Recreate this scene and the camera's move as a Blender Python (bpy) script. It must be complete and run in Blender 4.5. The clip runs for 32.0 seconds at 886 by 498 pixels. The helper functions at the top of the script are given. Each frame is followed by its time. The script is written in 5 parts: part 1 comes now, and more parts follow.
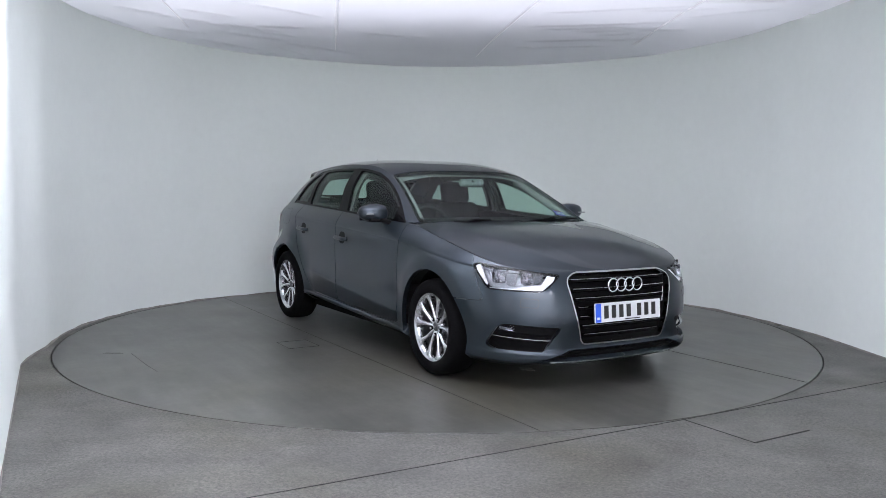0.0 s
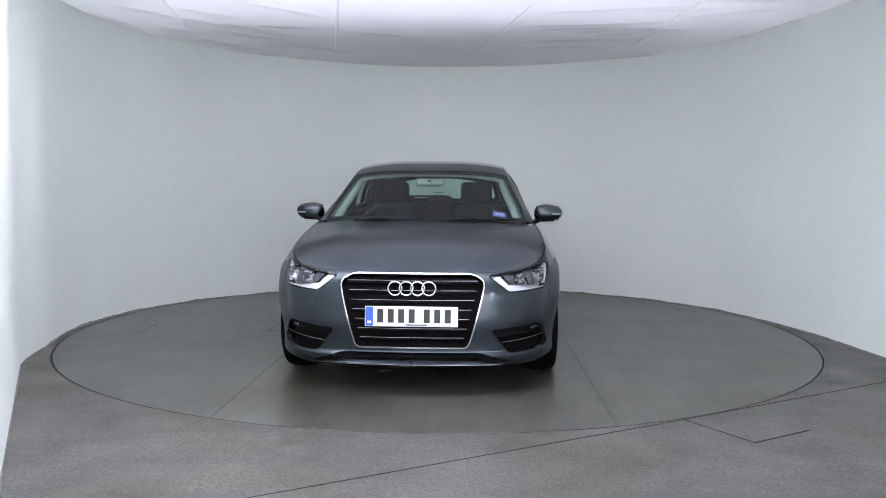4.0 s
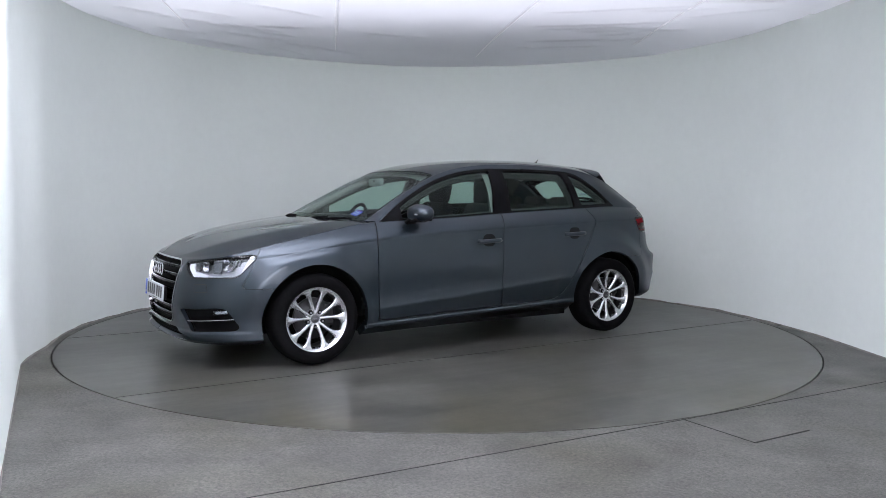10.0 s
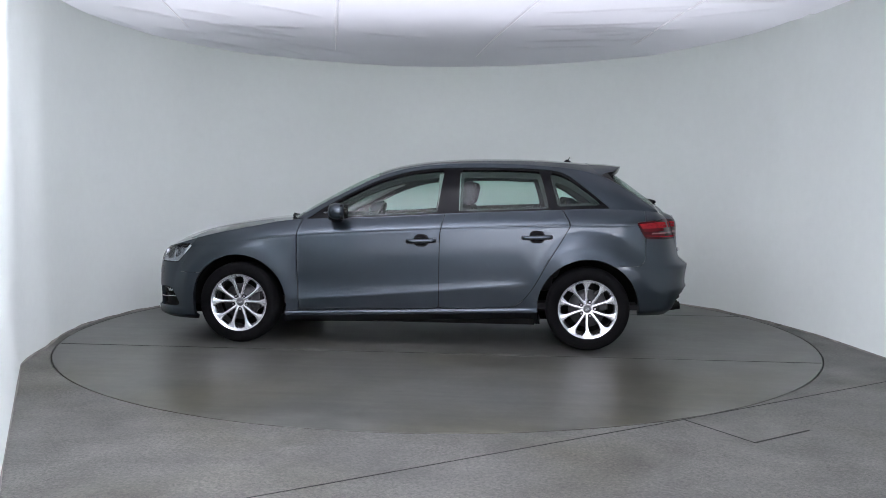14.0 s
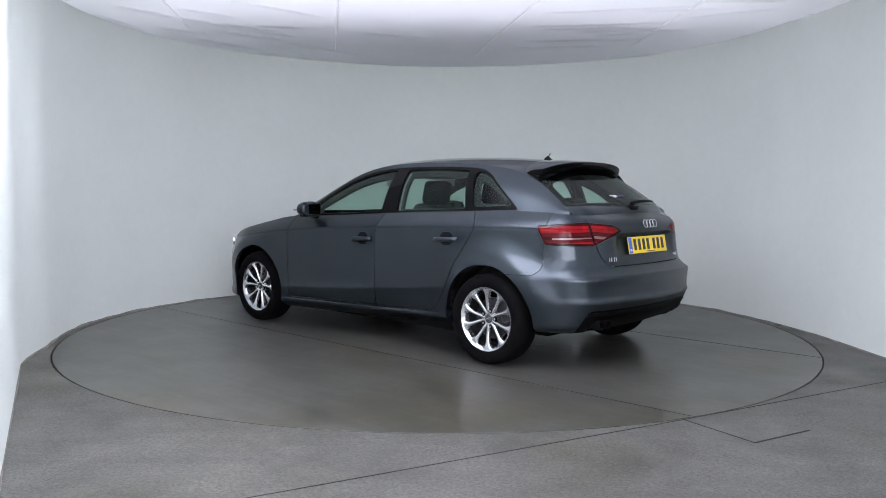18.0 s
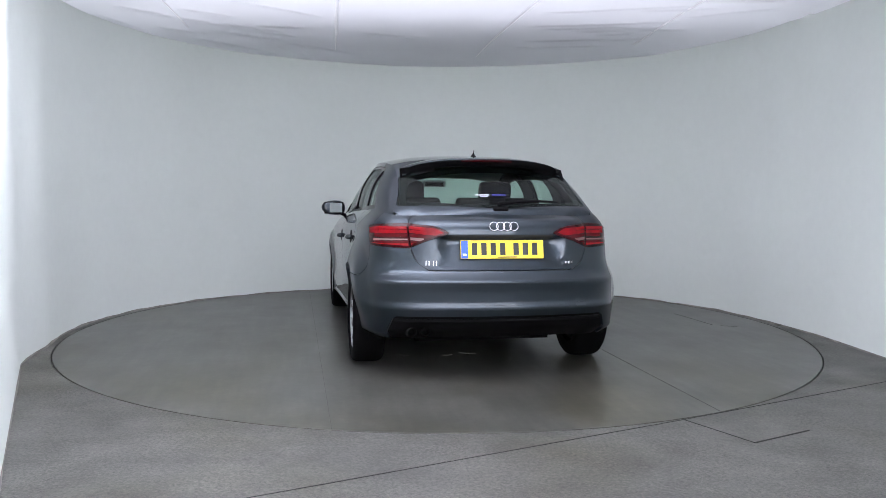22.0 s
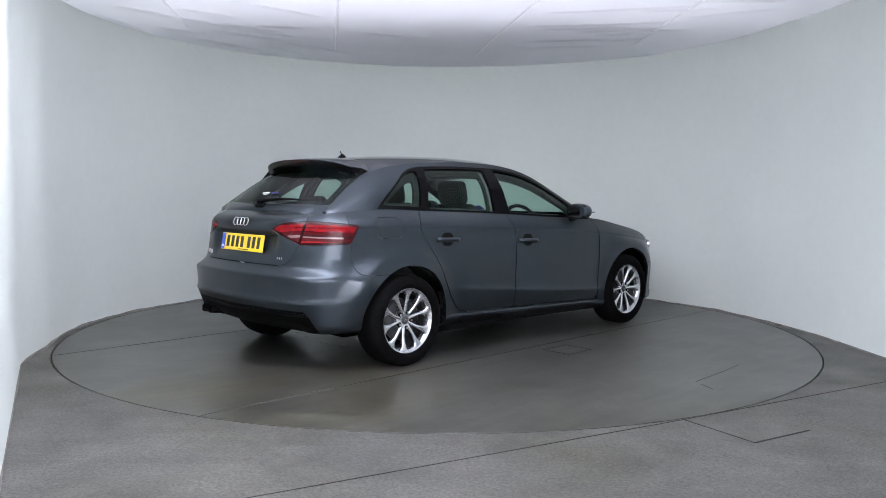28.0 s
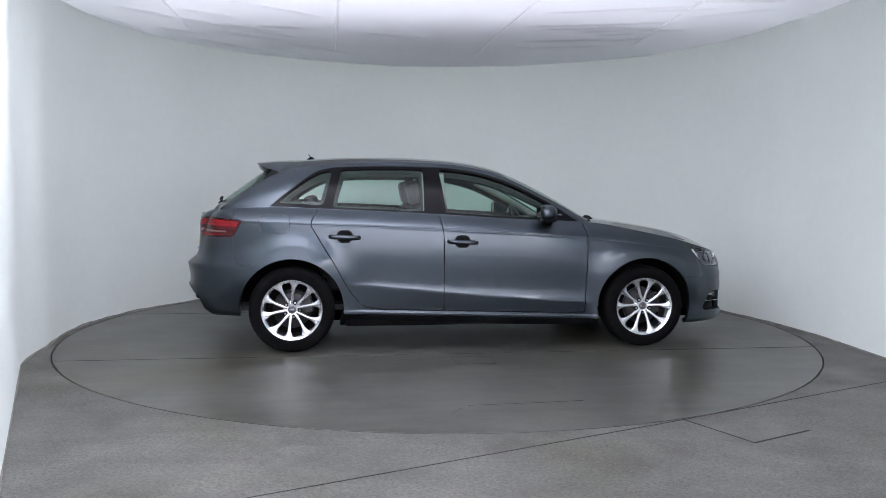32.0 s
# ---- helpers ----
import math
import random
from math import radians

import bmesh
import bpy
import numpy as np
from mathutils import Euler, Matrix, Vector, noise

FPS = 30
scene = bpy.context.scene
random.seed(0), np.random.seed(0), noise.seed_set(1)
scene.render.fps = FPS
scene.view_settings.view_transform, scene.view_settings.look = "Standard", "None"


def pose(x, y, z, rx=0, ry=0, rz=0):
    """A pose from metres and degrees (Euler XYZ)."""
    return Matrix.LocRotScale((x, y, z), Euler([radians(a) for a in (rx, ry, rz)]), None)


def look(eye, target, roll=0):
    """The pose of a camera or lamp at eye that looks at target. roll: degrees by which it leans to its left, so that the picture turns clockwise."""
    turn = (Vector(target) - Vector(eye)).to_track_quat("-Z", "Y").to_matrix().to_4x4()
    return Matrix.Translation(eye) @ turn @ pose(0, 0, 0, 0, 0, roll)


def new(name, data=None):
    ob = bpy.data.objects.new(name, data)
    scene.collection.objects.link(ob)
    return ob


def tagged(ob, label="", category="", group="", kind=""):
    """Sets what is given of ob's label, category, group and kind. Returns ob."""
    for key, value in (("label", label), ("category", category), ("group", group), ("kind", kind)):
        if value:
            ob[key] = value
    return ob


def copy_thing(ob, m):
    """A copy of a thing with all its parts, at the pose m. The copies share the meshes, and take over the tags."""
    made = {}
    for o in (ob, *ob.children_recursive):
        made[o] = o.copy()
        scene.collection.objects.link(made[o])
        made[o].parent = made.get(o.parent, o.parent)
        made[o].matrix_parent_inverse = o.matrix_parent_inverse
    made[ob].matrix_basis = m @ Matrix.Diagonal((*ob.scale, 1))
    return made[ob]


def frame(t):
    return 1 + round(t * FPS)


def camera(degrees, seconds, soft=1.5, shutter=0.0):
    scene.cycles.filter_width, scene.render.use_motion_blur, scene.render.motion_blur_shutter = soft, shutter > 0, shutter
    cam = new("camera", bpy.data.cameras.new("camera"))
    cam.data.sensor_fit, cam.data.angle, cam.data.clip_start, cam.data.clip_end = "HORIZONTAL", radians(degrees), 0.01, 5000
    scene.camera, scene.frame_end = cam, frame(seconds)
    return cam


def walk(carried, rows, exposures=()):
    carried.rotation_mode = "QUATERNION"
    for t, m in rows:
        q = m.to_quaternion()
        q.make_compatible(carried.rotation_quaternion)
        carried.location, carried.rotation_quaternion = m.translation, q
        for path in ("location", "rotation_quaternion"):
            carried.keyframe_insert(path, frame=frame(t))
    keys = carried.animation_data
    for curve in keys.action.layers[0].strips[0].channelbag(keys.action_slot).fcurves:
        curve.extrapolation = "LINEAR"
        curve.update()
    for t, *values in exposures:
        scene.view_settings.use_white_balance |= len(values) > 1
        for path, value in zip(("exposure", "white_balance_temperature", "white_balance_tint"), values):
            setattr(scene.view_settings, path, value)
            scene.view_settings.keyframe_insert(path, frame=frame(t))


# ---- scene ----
# ---- camera: fixed on a stand, 6.8 m from the turntable's axis ----
cam = camera(57.4, 32.0, 0.75)
EYE = look((0.0, -6.817, 1.182), (0.0331, -0.017, 0.6822), 0.45)
walk(cam, [(0, EYE), (32.0, EYE)])
scene.view_settings.exposure = 0.0

# turntable: angle of the car's nose at a time (degrees), with a soft start
START = ((0.0, -59.35), (0.5, -61.75), (1.0, -65.45), (1.5, -69.75), (2.0, -74.1))
SPEED, ZERO = -9.29, -55.4
CAR_X, CAR_Y = 0.139, -0.05          # wheelbase centre from the turntable's axis

# ---- light: lamps above a translucent stretched ceiling, plus unseen fill behind the camera ----
world = bpy.data.worlds.new("world")
scene.world = world
world.use_nodes = True
world.node_tree.nodes["Background"].inputs[0].default_value = (0.02, 0.02, 0.022, 1)
world.node_tree.nodes["Background"].inputs[1].default_value = 0.2


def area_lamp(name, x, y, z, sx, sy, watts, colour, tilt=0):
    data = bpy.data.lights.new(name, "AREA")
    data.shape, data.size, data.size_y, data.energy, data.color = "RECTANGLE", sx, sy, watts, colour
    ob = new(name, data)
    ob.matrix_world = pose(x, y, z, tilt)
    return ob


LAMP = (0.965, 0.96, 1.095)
area_lamp("lamp_bank", -1.0, -2.9, 3.38, 3.6, 1.3, 398, LAMP)
area_lamp("rear_lamp_bank", 0.0, -0.2, 3.4, 5.4, 1.6, 42, LAMP)
# unseen bank, added above the camera's side as fill light
area_lamp("unseen_fill_bank", -0.9, -6.3, 3.5, 3.2, 3.6, 300, LAMP)
# unseen lamp, added to brighten the wall that the car's sides mirror
area_lamp("unseen_wall_fill", 1.3, -7.2, 2.55, 3.8, 0.3, 565, LAMP, -38)


# ---- materials ----
def material(name, colour, rough=0.5, metal=0.0, coat=0.0, coat_rough=0.03, vary=0.0, scale=8.0, bump=0.0, bump_scale=200.0, spec=0.5, mottle=0.0, mottle_scale=2.0):
    """A principled material, with two scales of variation in its colour and fine relief."""
    m = bpy.data.materials.new(name)
    m.use_nodes = True
    nt = m.node_tree
    b = nt.nodes["Principled BSDF"]
    b.inputs["Base Color"].default_value = (*colour, 1)
    b.inputs["Roughness"].default_value = rough
    b.inputs["Metallic"].default_value = metal
    b.inputs["Coat Weight"].default_value = coat
    b.inputs["Coat Roughness"].default_value = coat_rough
    b.inputs["Specular IOR Level"].default_value = spec
    if vary or bump or mottle:
        co = nt.nodes.new("ShaderNodeTexCoord")
    if vary or mottle:
        def layer(sc, amount, under, rough_too=False):
            n = nt.nodes.new("ShaderNodeTexNoise")
            n.inputs["Scale"].default_value, n.inputs["Detail"].default_value = sc, 6
            nt.links.new(co.outputs["Object"], n.inputs["Vector"])
            r = nt.nodes.new("ShaderNodeMapRange")
            r.inputs["From Min"].default_value, r.inputs["From Max"].default_value = 0.3, 0.7
            r.inputs["To Min"].default_value, r.inputs["To Max"].default_value = 1 - amount, 1 + amount
            nt.links.new(n.outputs["Fac"], r.inputs["Value"])
            mul = nt.nodes.new("ShaderNodeVectorMath")
            mul.operation = "SCALE"
            nt.links.new(r.outputs[0], mul.inputs["Scale"])
            if under is None:
                mul.inputs[0].default_value = colour
            else:
                nt.links.new(under, mul.inputs[0])
            if rough_too:
                rr = nt.nodes.new("ShaderNodeMapRange")
                rr.inputs["From Min"].default_value, rr.inputs["From Max"].default_value = 0.3, 0.7
                rr.inputs["To Min"].default_value, rr.inputs["To Max"].default_value = rough * (1 - amount), min(1, rough * (1 + amount))
                nt.links.new(n.outputs["Fac"], rr.inputs["Value"])
                nt.links.new(rr.outputs[0], b.inputs["Roughness"])
            return mul.outputs[0]
        out = None
        if mottle:
            out = layer(mottle_scale, mottle, None, True)
        if vary:
            out = layer(scale, vary, out)
        nt.links.new(out, b.inputs["Base Color"])
    if bump:
        n = nt.nodes.new("ShaderNodeTexNoise")
        n.inputs["Scale"].default_value, n.inputs["Detail"].default_value = bump_scale, 3
        nt.links.new(co.outputs["Object"], n.inputs["Vector"])
        k = nt.nodes.new("ShaderNodeBump")
        k.inputs["Strength"].default_value, k.inputs["Distance"].default_value = bump, 0.002
        nt.links.new(n.outputs["Fac"], k.inputs["Height"])
        nt.links.new(k.outputs["Normal"], b.inputs["Normal"])
    return m


def glass(name, tint, clear=0.93, rough=0.0, gloss=0.022):
    """Thin tinted pane: passes light straight through and mirrors at its surface by Fresnel."""
    m = bpy.data.materials.new(name)
    m.use_nodes = True
    nt = m.node_tree
    nt.nodes.remove(nt.nodes["Principled BSDF"])
    out = nt.nodes["Material Output"]
    tr, gl, mx, lw, pw, fr = (nt.nodes.new("ShaderNode" + k) for k in ("BsdfTransparent", "BsdfGlossy", "MixShader", "LayerWeight", "Math", "Math"))
    lw.inputs["Blend"].default_value = 0.5
    pw.operation, fr.operation = "POWER", "MULTIPLY_ADD"
    pw.inputs[1].default_value = 5.0
    fr.inputs[1].default_value, fr.inputs[2].default_value = 0.7, gloss
    nt.links.new(lw.outputs["Facing"], pw.inputs[0])
    nt.links.new(pw.outputs[0], fr.inputs[0])
    tr.inputs["Color"].default_value = (*[c * clear for c in tint], 1)
    gl.inputs["Roughness"].default_value = rough
    nt.links.new(fr.outputs[0], mx.inputs[0])
    nt.links.new(tr.outputs[0], mx.inputs[1])
    nt.links.new(gl.outputs[0], mx.inputs[2])
    nt.links.new(mx.outputs[0], out.inputs["Surface"])
    return m


def fabric(name, colour, through_share):
    """Stretched white fabric that lets the lamps above shine through."""
    m = bpy.data.materials.new(name)
    m.use_nodes = True
    nt = m.node_tree
    nt.nodes.remove(nt.nodes["Principled BSDF"])
    out = nt.nodes["Material Output"]
    tr, df, mx = (nt.nodes.new("ShaderNode" + k) for k in ("BsdfTranslucent", "BsdfDiffuse", "MixShader"))
    co, n, r = (nt.nodes.new("ShaderNode" + k) for k in ("TexCoord", "TexNoise", "MapRange"))
    n.inputs["Scale"].default_value = 1.3
    nt.links.new(co.outputs["Object"], n.inputs["Vector"])
    nt.links.new(n.outputs["Fac"], r.inputs["Value"])
    r.inputs["To Min"].default_value, r.inputs["To Max"].default_value = 0.94, 1.06
    mul = nt.nodes.new("ShaderNodeVectorMath")
    mul.operation = "SCALE"
    mul.inputs[0].default_value = colour
    nt.links.new(r.outputs[0], mul.inputs["Scale"])
    for k in (tr, df):
        nt.links.new(mul.outputs[0], k.inputs["Color"])
    mx.inputs[0].default_value = through_share
    nt.links.new(df.outputs[0], mx.inputs[1])
    nt.links.new(tr.outputs[0], mx.inputs[2])
    nt.links.new(mx.outputs[0], out.inputs["Surface"])
    return m


PAINT = material("grey_metallic_paint", (0.0290, 0.0388, 0.0480), 0.33, 0.85, 1.0, 0.03, vary=0.02, scale=2500)
PAINT.node_tree.nodes["Principled BSDF"].inputs["Specular Tint"].default_value = (0.3, 0.33, 0.36, 1)
PAINT.node_tree.nodes["Principled BSDF"].inputs["Coat IOR"].default_value = 1.38
WALLPAINT = material("white_wall_paint", (0.695, 0.735, 0.70), 0.75, bump=0.15, bump_scale=60, mottle=0.03, mottle_scale=0.8, vary=0.012, scale=14)
def worn_floor(name, colour, stain, rough, speck, speck_scale, cloud, streak, relief=0.12, sheen=0.18):
    """Worn concrete: cloudy patches, olive stains, fine speckle, drawn-out streaks and an uneven gloss."""
    m = bpy.data.materials.new(name)
    m.use_nodes = True
    nt = m.node_tree
    b = nt.nodes["Principled BSDF"]
    co = nt.nodes.new("ShaderNodeTexCoord")

    def noise(scale, detail=6.0, stretch=None, roughness=0.55):
        n = nt.nodes.new("ShaderNodeTexNoise")
        n.inputs["Scale"].default_value, n.inputs["Detail"].default_value, n.inputs["Roughness"].default_value = scale, detail, roughness
        k = nt.nodes.new("ShaderNodeMapping")
        k.inputs["Scale"].default_value, k.inputs["Rotation"].default_value = stretch or (1, 1, 1), (0.03, 0.05, 0.5)
        k.inputs["Location"].default_value = (3.7, 1.9, 0.37)
        nt.links.new(co.outputs["Object"], k.inputs["Vector"])
        nt.links.new(k.outputs[0], n.inputs["Vector"])
        return n.outputs["Fac"]

    def ranged(v, a, c, lo, hi):
        r = nt.nodes.new("ShaderNodeMapRange")
        for key, val in (("From Min", a), ("From Max", c), ("To Min", lo), ("To Max", hi)):
            r.inputs[key].default_value = val
        nt.links.new(v, r.inputs["Value"])
        return r.outputs[0]

    def times(v, f):
        k = nt.nodes.new("ShaderNodeVectorMath")
        k.operation = "SCALE"
        nt.links.new(v, k.inputs[0])
        nt.links.new(f, k.inputs["Scale"])
        return k.outputs[0]
    patches = noise(1.15, 3.0, None, 0.5)
    mix = nt.nodes.new("ShaderNodeMix")
    mix.data_type = "RGBA"
    mix.inputs["A"].default_value, mix.inputs["B"].default_value = (*colour, 1), (*stain, 1)
    nt.links.new(ranged(patches, 0.46, 0.66, 0, 1), mix.inputs["Factor"])
    c = mix.outputs["Result"]
    c = times(c, ranged(noise(2.6, 5.0, None, 0.55), 0.3, 0.7, 1 - cloud, 1 + cloud))
    c = times(c, ranged(noise(6.0, 6.0, (0.25, 2.2, 1)), 0.35, 0.7, 1 + streak, 1 - streak))
    c = times(c, ranged(noise(speck_scale, 6.0, None, 0.85), 0.32, 0.68, 1 - speck, 1 + speck))
    nt.links.new(c, b.inputs["Base Color"])
    nt.links.new(ranged(noise(2.2, 2.0), 0.3, 0.7, rough * (1 - sheen), rough * (1 + sheen)), b.inputs["Roughness"])
    k = nt.nodes.new("ShaderNodeBump")
    k.inputs["Strength"].default_value, k.inputs["Distance"].default_value = relief, 0.002
    nt.links.new(noise(150, 4.0), k.inputs["Height"])
    nt.links.new(k.outputs["Normal"], b.inputs["Normal"])
    return m


CONCRETE = worn_floor("grey_speckled_floor", (0.069, 0.068, 0.060), (0.053, 0.051, 0.038), 0.5, 1.0, 70, 0.26, 0.08)
DECK = worn_floor("dark_grey_turntable_coating", (0.054, 0.0535, 0.047), (0.046, 0.043, 0.031), 0.31, 0.22, 14, 0.34, 0.22, 0.0, 0.05)
JOINTSHADE = material("dark_joint_and_shade", (0.018, 0.018, 0.017), 0.8)
CLOTH = fabric("white_stretch_fabric", (0.79, 0.80, 0.825), 0.62)
SEAM = fabric("thin_white_seam", (0.99, 0.99, 0.99), 0.8)
SLAB = material("grey_slab", (0.5, 0.5, 0.5), 0.9)
RUBBER = material("black_tyre_rubber", (0.0035, 0.0035, 0.0038), 0.85, spec=0.05, vary=0.2, scale=40, bump=0.1, bump_scale=300)
ALLOY = material("bright_silver_alloy", (0.56, 0.57, 0.59), 0.24, 0.9, 0.4, 0.06, vary=0.03, scale=60)
# darkened to carry the shade behind the wheel spokes
SHADEDSTEEL = material("dark_steel_with_shade", (0.032, 0.032, 0.034), 0.45, 0.6)
CAPGREY = material("grey_cap_plastic", (0.06, 0.062, 0.066), 0.4, 0.3)
PALEMARK = material("worn_pale_mark", (0.22, 0.22, 0.20), 0.5, vary=0.4, scale=60)
SEALANT = material("dirty_wall_sealant", (0.20, 0.19, 0.17), 0.7, vary=0.4, scale=9)
STEEL = material("grey_brake_steel", (0.26, 0.26, 0.27), 0.3, 0.9)
CHROME = material("chrome", (0.50, 0.51, 0.53), 0.13, 1.0)
SATIN = material("satin_aluminium_trim", (0.42, 0.43, 0.45), 0.25, 1.0)
BLACK = material("black_plastic", (0.0035, 0.0035, 0.004), 0.55, spec=0.05, bump=0.1, bump_scale=500)
GLOSSBLACK = material("gloss_black_trim", (0.004, 0.004, 0.0045), 0.12, spec=0.06)
DARK = material("dark_underbody", (0.003, 0.003, 0.003), 0.9, spec=0.1)
GLASS = glass("green_tinted_glass", (0.73, 0.89, 0.82), 0.93)
CLEAR = glass("clear_lens", (0.97, 0.98, 1.0), 0.97, 0.0, 0.03)
TRIM = material("dark_grey_interior_plastic", (0.011, 0.0115, 0.012), 0.7, bump=0.2, bump_scale=300)
SEATCLOTH = material("dark_grey_seat_cloth", (0.010, 0.0105, 0.0115), 0.9, vary=0.15, scale=40)
RAILTRIM = material("grey_rail_lining", (0.055, 0.058, 0.055), 0.9, vary=0.05, scale=90)
WINDOWTRIM = material("grey_window_trim", (0.018, 0.0195, 0.0185), 0.8, vary=0.05, scale=60)
LINING = material("pale_grey_headlining", (0.22, 0.225, 0.215), 0.9, vary=0.05, scale=90)
REDLENS = material("red_lamp_lens", (0.17, 0.003, 0.006), 0.16, 0, 0.0, spec=0.15, vary=0.25, scale=30)
MIDRED = material("deep_red_lamp_lens", (0.055, 0.0016, 0.003), 0.12, 0, 0.0, spec=0.2)
DARKRED = material("dark_red_lamp_band", (0.026, 0.001, 0.002), 0.1, 0, 0.0, spec=0.25)
PALELENS = material("pale_clear_lamp_band", (0.20, 0.11, 0.11), 0.2, 0.3, 0.3, 0.02)
REFLECTOR = material("silver_reflector", (0.42, 0.43, 0.45), 0.16, 1.0)
WHITEBAR = material("white_light_guide", (0.60, 0.61, 0.63), 0.25, 0, 0.3)
PLATEWHITE = material("white_number_plate", (0.58, 0.59, 0.60), 0.3, 0, 0.3, vary=0.02, scale=40)
PLATEYELLOW = material("yellow_number_plate", (0.78, 0.55, 0.02), 0.3, 0, 0.3, vary=0.02, scale=40)
PLATEBLUE = material("blue_plate_band", (0.02, 0.09, 0.55), 0.35)
PLATEBLACK = material("black_plate_print", (0.01, 0.01, 0.01), 0.4)
STICKERBLUE = material("violet_blue_sticker", (0.07, 0.07, 0.42), 0.5)
STICKERRED = material("red_sticker_band", (0.3, 0.03, 0.06), 0.5)
STICKERWHITE = material("white_sticker_print", (0.7, 0.72, 0.75), 0.5)
LAMPBOX = material("silver_lamp_bezel", (0.30, 0.31, 0.325), 0.38, 0.6)
LAMPDARK = material("dark_grey_lamp_panel", (0.055, 0.06, 0.066), 0.3, 0.3)
LINE = material("fine_deck_joint", (0.040, 0.040, 0.036), 0.42, spec=0.38)
MIRROR = material("mirror_glass", (0.06, 0.068, 0.068), 0.04, 1.0)
GREYPLASTIC = material("pale_grey_plastic", (0.2, 0.21, 0.21), 0.5)
BOUNCEWALL = material("pale_bounce_wall_paint", (0.74, 0.75, 0.74), 0.8, vary=0.05, scale=10)


# ---- mesh tools ----
def mesh_object(name, verts, faces, mat, smooth=True):
    me = bpy.data.meshes.new(name)
    me.from_pydata([tuple(v) for v in verts], [], [tuple(f) for f in faces])
    me.validate()
    me.materials.append(mat)
    if smooth:
        me.polygons.foreach_set("use_smooth", [True] * len(me.polygons))
    return new(name, me)


def child(ob, parent, label=""):
    ob.parent = parent
    if label:
        ob["label"] = label
    return ob


def part(name, bm, mat, parent, label="", smooth=False):
    """Links a bmesh as one mesh object under a thing or a part."""
    bmesh.ops.recalc_face_normals(bm, faces=bm.faces)
    me = bpy.data.meshes.new(name)
    bm.to_mesh(me)
    bm.free()
    me.materials.append(mat)
    if smooth:
        me.polygons.foreach_set("use_smooth", [True] * len(me.polygons))
    return child(new(name, me), parent, label)


def bevelled_box(bm, size, m, bevel=0.0, segments=2):
    r = bmesh.ops.create_cube(bm, size=1, matrix=m @ Matrix.Diagonal((*size, 1)))
    if bevel:
        edges = list({e for v in r["verts"] for e in v.link_edges})
        bmesh.ops.bevel(bm, geom=edges, offset=bevel, segments=segments, profile=0.5, affect="EDGES")
    return bm


def box(size, m, bevel=0.0, segments=2):
    return bevelled_box(bmesh.new(), size, m, bevel, segments)


def lathe(profile, steps, axis="y"):
    """A turned bmesh from rows of (radius, offset along the axis)."""
    bm = bmesh.new()
    rings = []
    for r, h in profile:
        ring = []
        for k in range(steps):
            a = 2 * math.pi * k / steps
            c, s = r * math.cos(a), r * math.sin(a)
            ring.append(bm.verts.new((c, h, s) if axis == "y" else (c, s, h)))
        rings.append(ring)
    for a, b in zip(rings, rings[1:]):
        for k in range(steps):
            bm.faces.new((a[k], a[(k + 1) % steps], b[(k + 1) % steps], b[k]))
    return bm


def tube(points, radius, sides=8, closed=False, taper=None):
    """A round bar through points, with flat ends."""
    bm = bmesh.new()
    pts = [Vector(p) for p in points]
    n = len(pts)
    rings = []
    up = Vector((0.0, 0.0, 1.0))
    for i, p in enumerate(pts):
        d = (pts[(i + 1) % n] - pts[i - 1]) if closed or 0 < i < n - 1 else (pts[1] - pts[0] if i == 0 else pts[-1] - pts[-2])
        d.normalize()
        a = d.cross(up)
        a = a.normalized() if a.length > 1e-3 else Vector((1, 0, 0))
        b = a.cross(d)
        r = radius if taper is None else radius * taper(i / (n - 1))
        rings.append([bm.verts.new(p + r * (a * math.cos(t) + b * math.sin(t))) for t in [2 * math.pi * k / sides for k in range(sides)]])
    for i in range(n if closed else n - 1):
        a, b = rings[i], rings[(i + 1) % n]
        for k in range(sides):
            bm.faces.new((a[k], a[(k + 1) % sides], b[(k + 1) % sides], b[k]))
    if not closed:
        bm.faces.new(rings[0])
        bm.faces.new(rings[-1])
    return bm


def smooth_curve(xs, ys):
    """A monotone cubic through the given points, as a function of arrays."""
    x, y = np.array(xs, float), np.array(ys, float)
    if x[0] > x[-1]:
        x, y = x[::-1], y[::-1]
    h, d = np.diff(x), np.diff(y) / np.diff(x)
    m = np.zeros_like(y)
    m[0], m[-1] = d[0], d[-1]
    for i in range(1, len(x) - 1):
        if d[i - 1] * d[i] > 0:
            w1, w2 = 2 * h[i] + h[i - 1], h[i] + 2 * h[i - 1]
            m[i] = (w1 + w2) / (w1 / d[i - 1] + w2 / d[i])

    def f(v):
        v = np.clip(np.asarray(v, float), x[0], x[-1])
        i = np.clip(np.searchsorted(x, v) - 1, 0, len(h) - 1)
        t = (v - x[i]) / h[i]
        return ((1 + 2 * t) * (1 - t) ** 2 * y[i] + t * (1 - t) ** 2 * h[i] * m[i] + t * t * (3 - 2 * t) * y[i + 1] + t * t * (t - 1) * h[i] * m[i + 1])
    return f


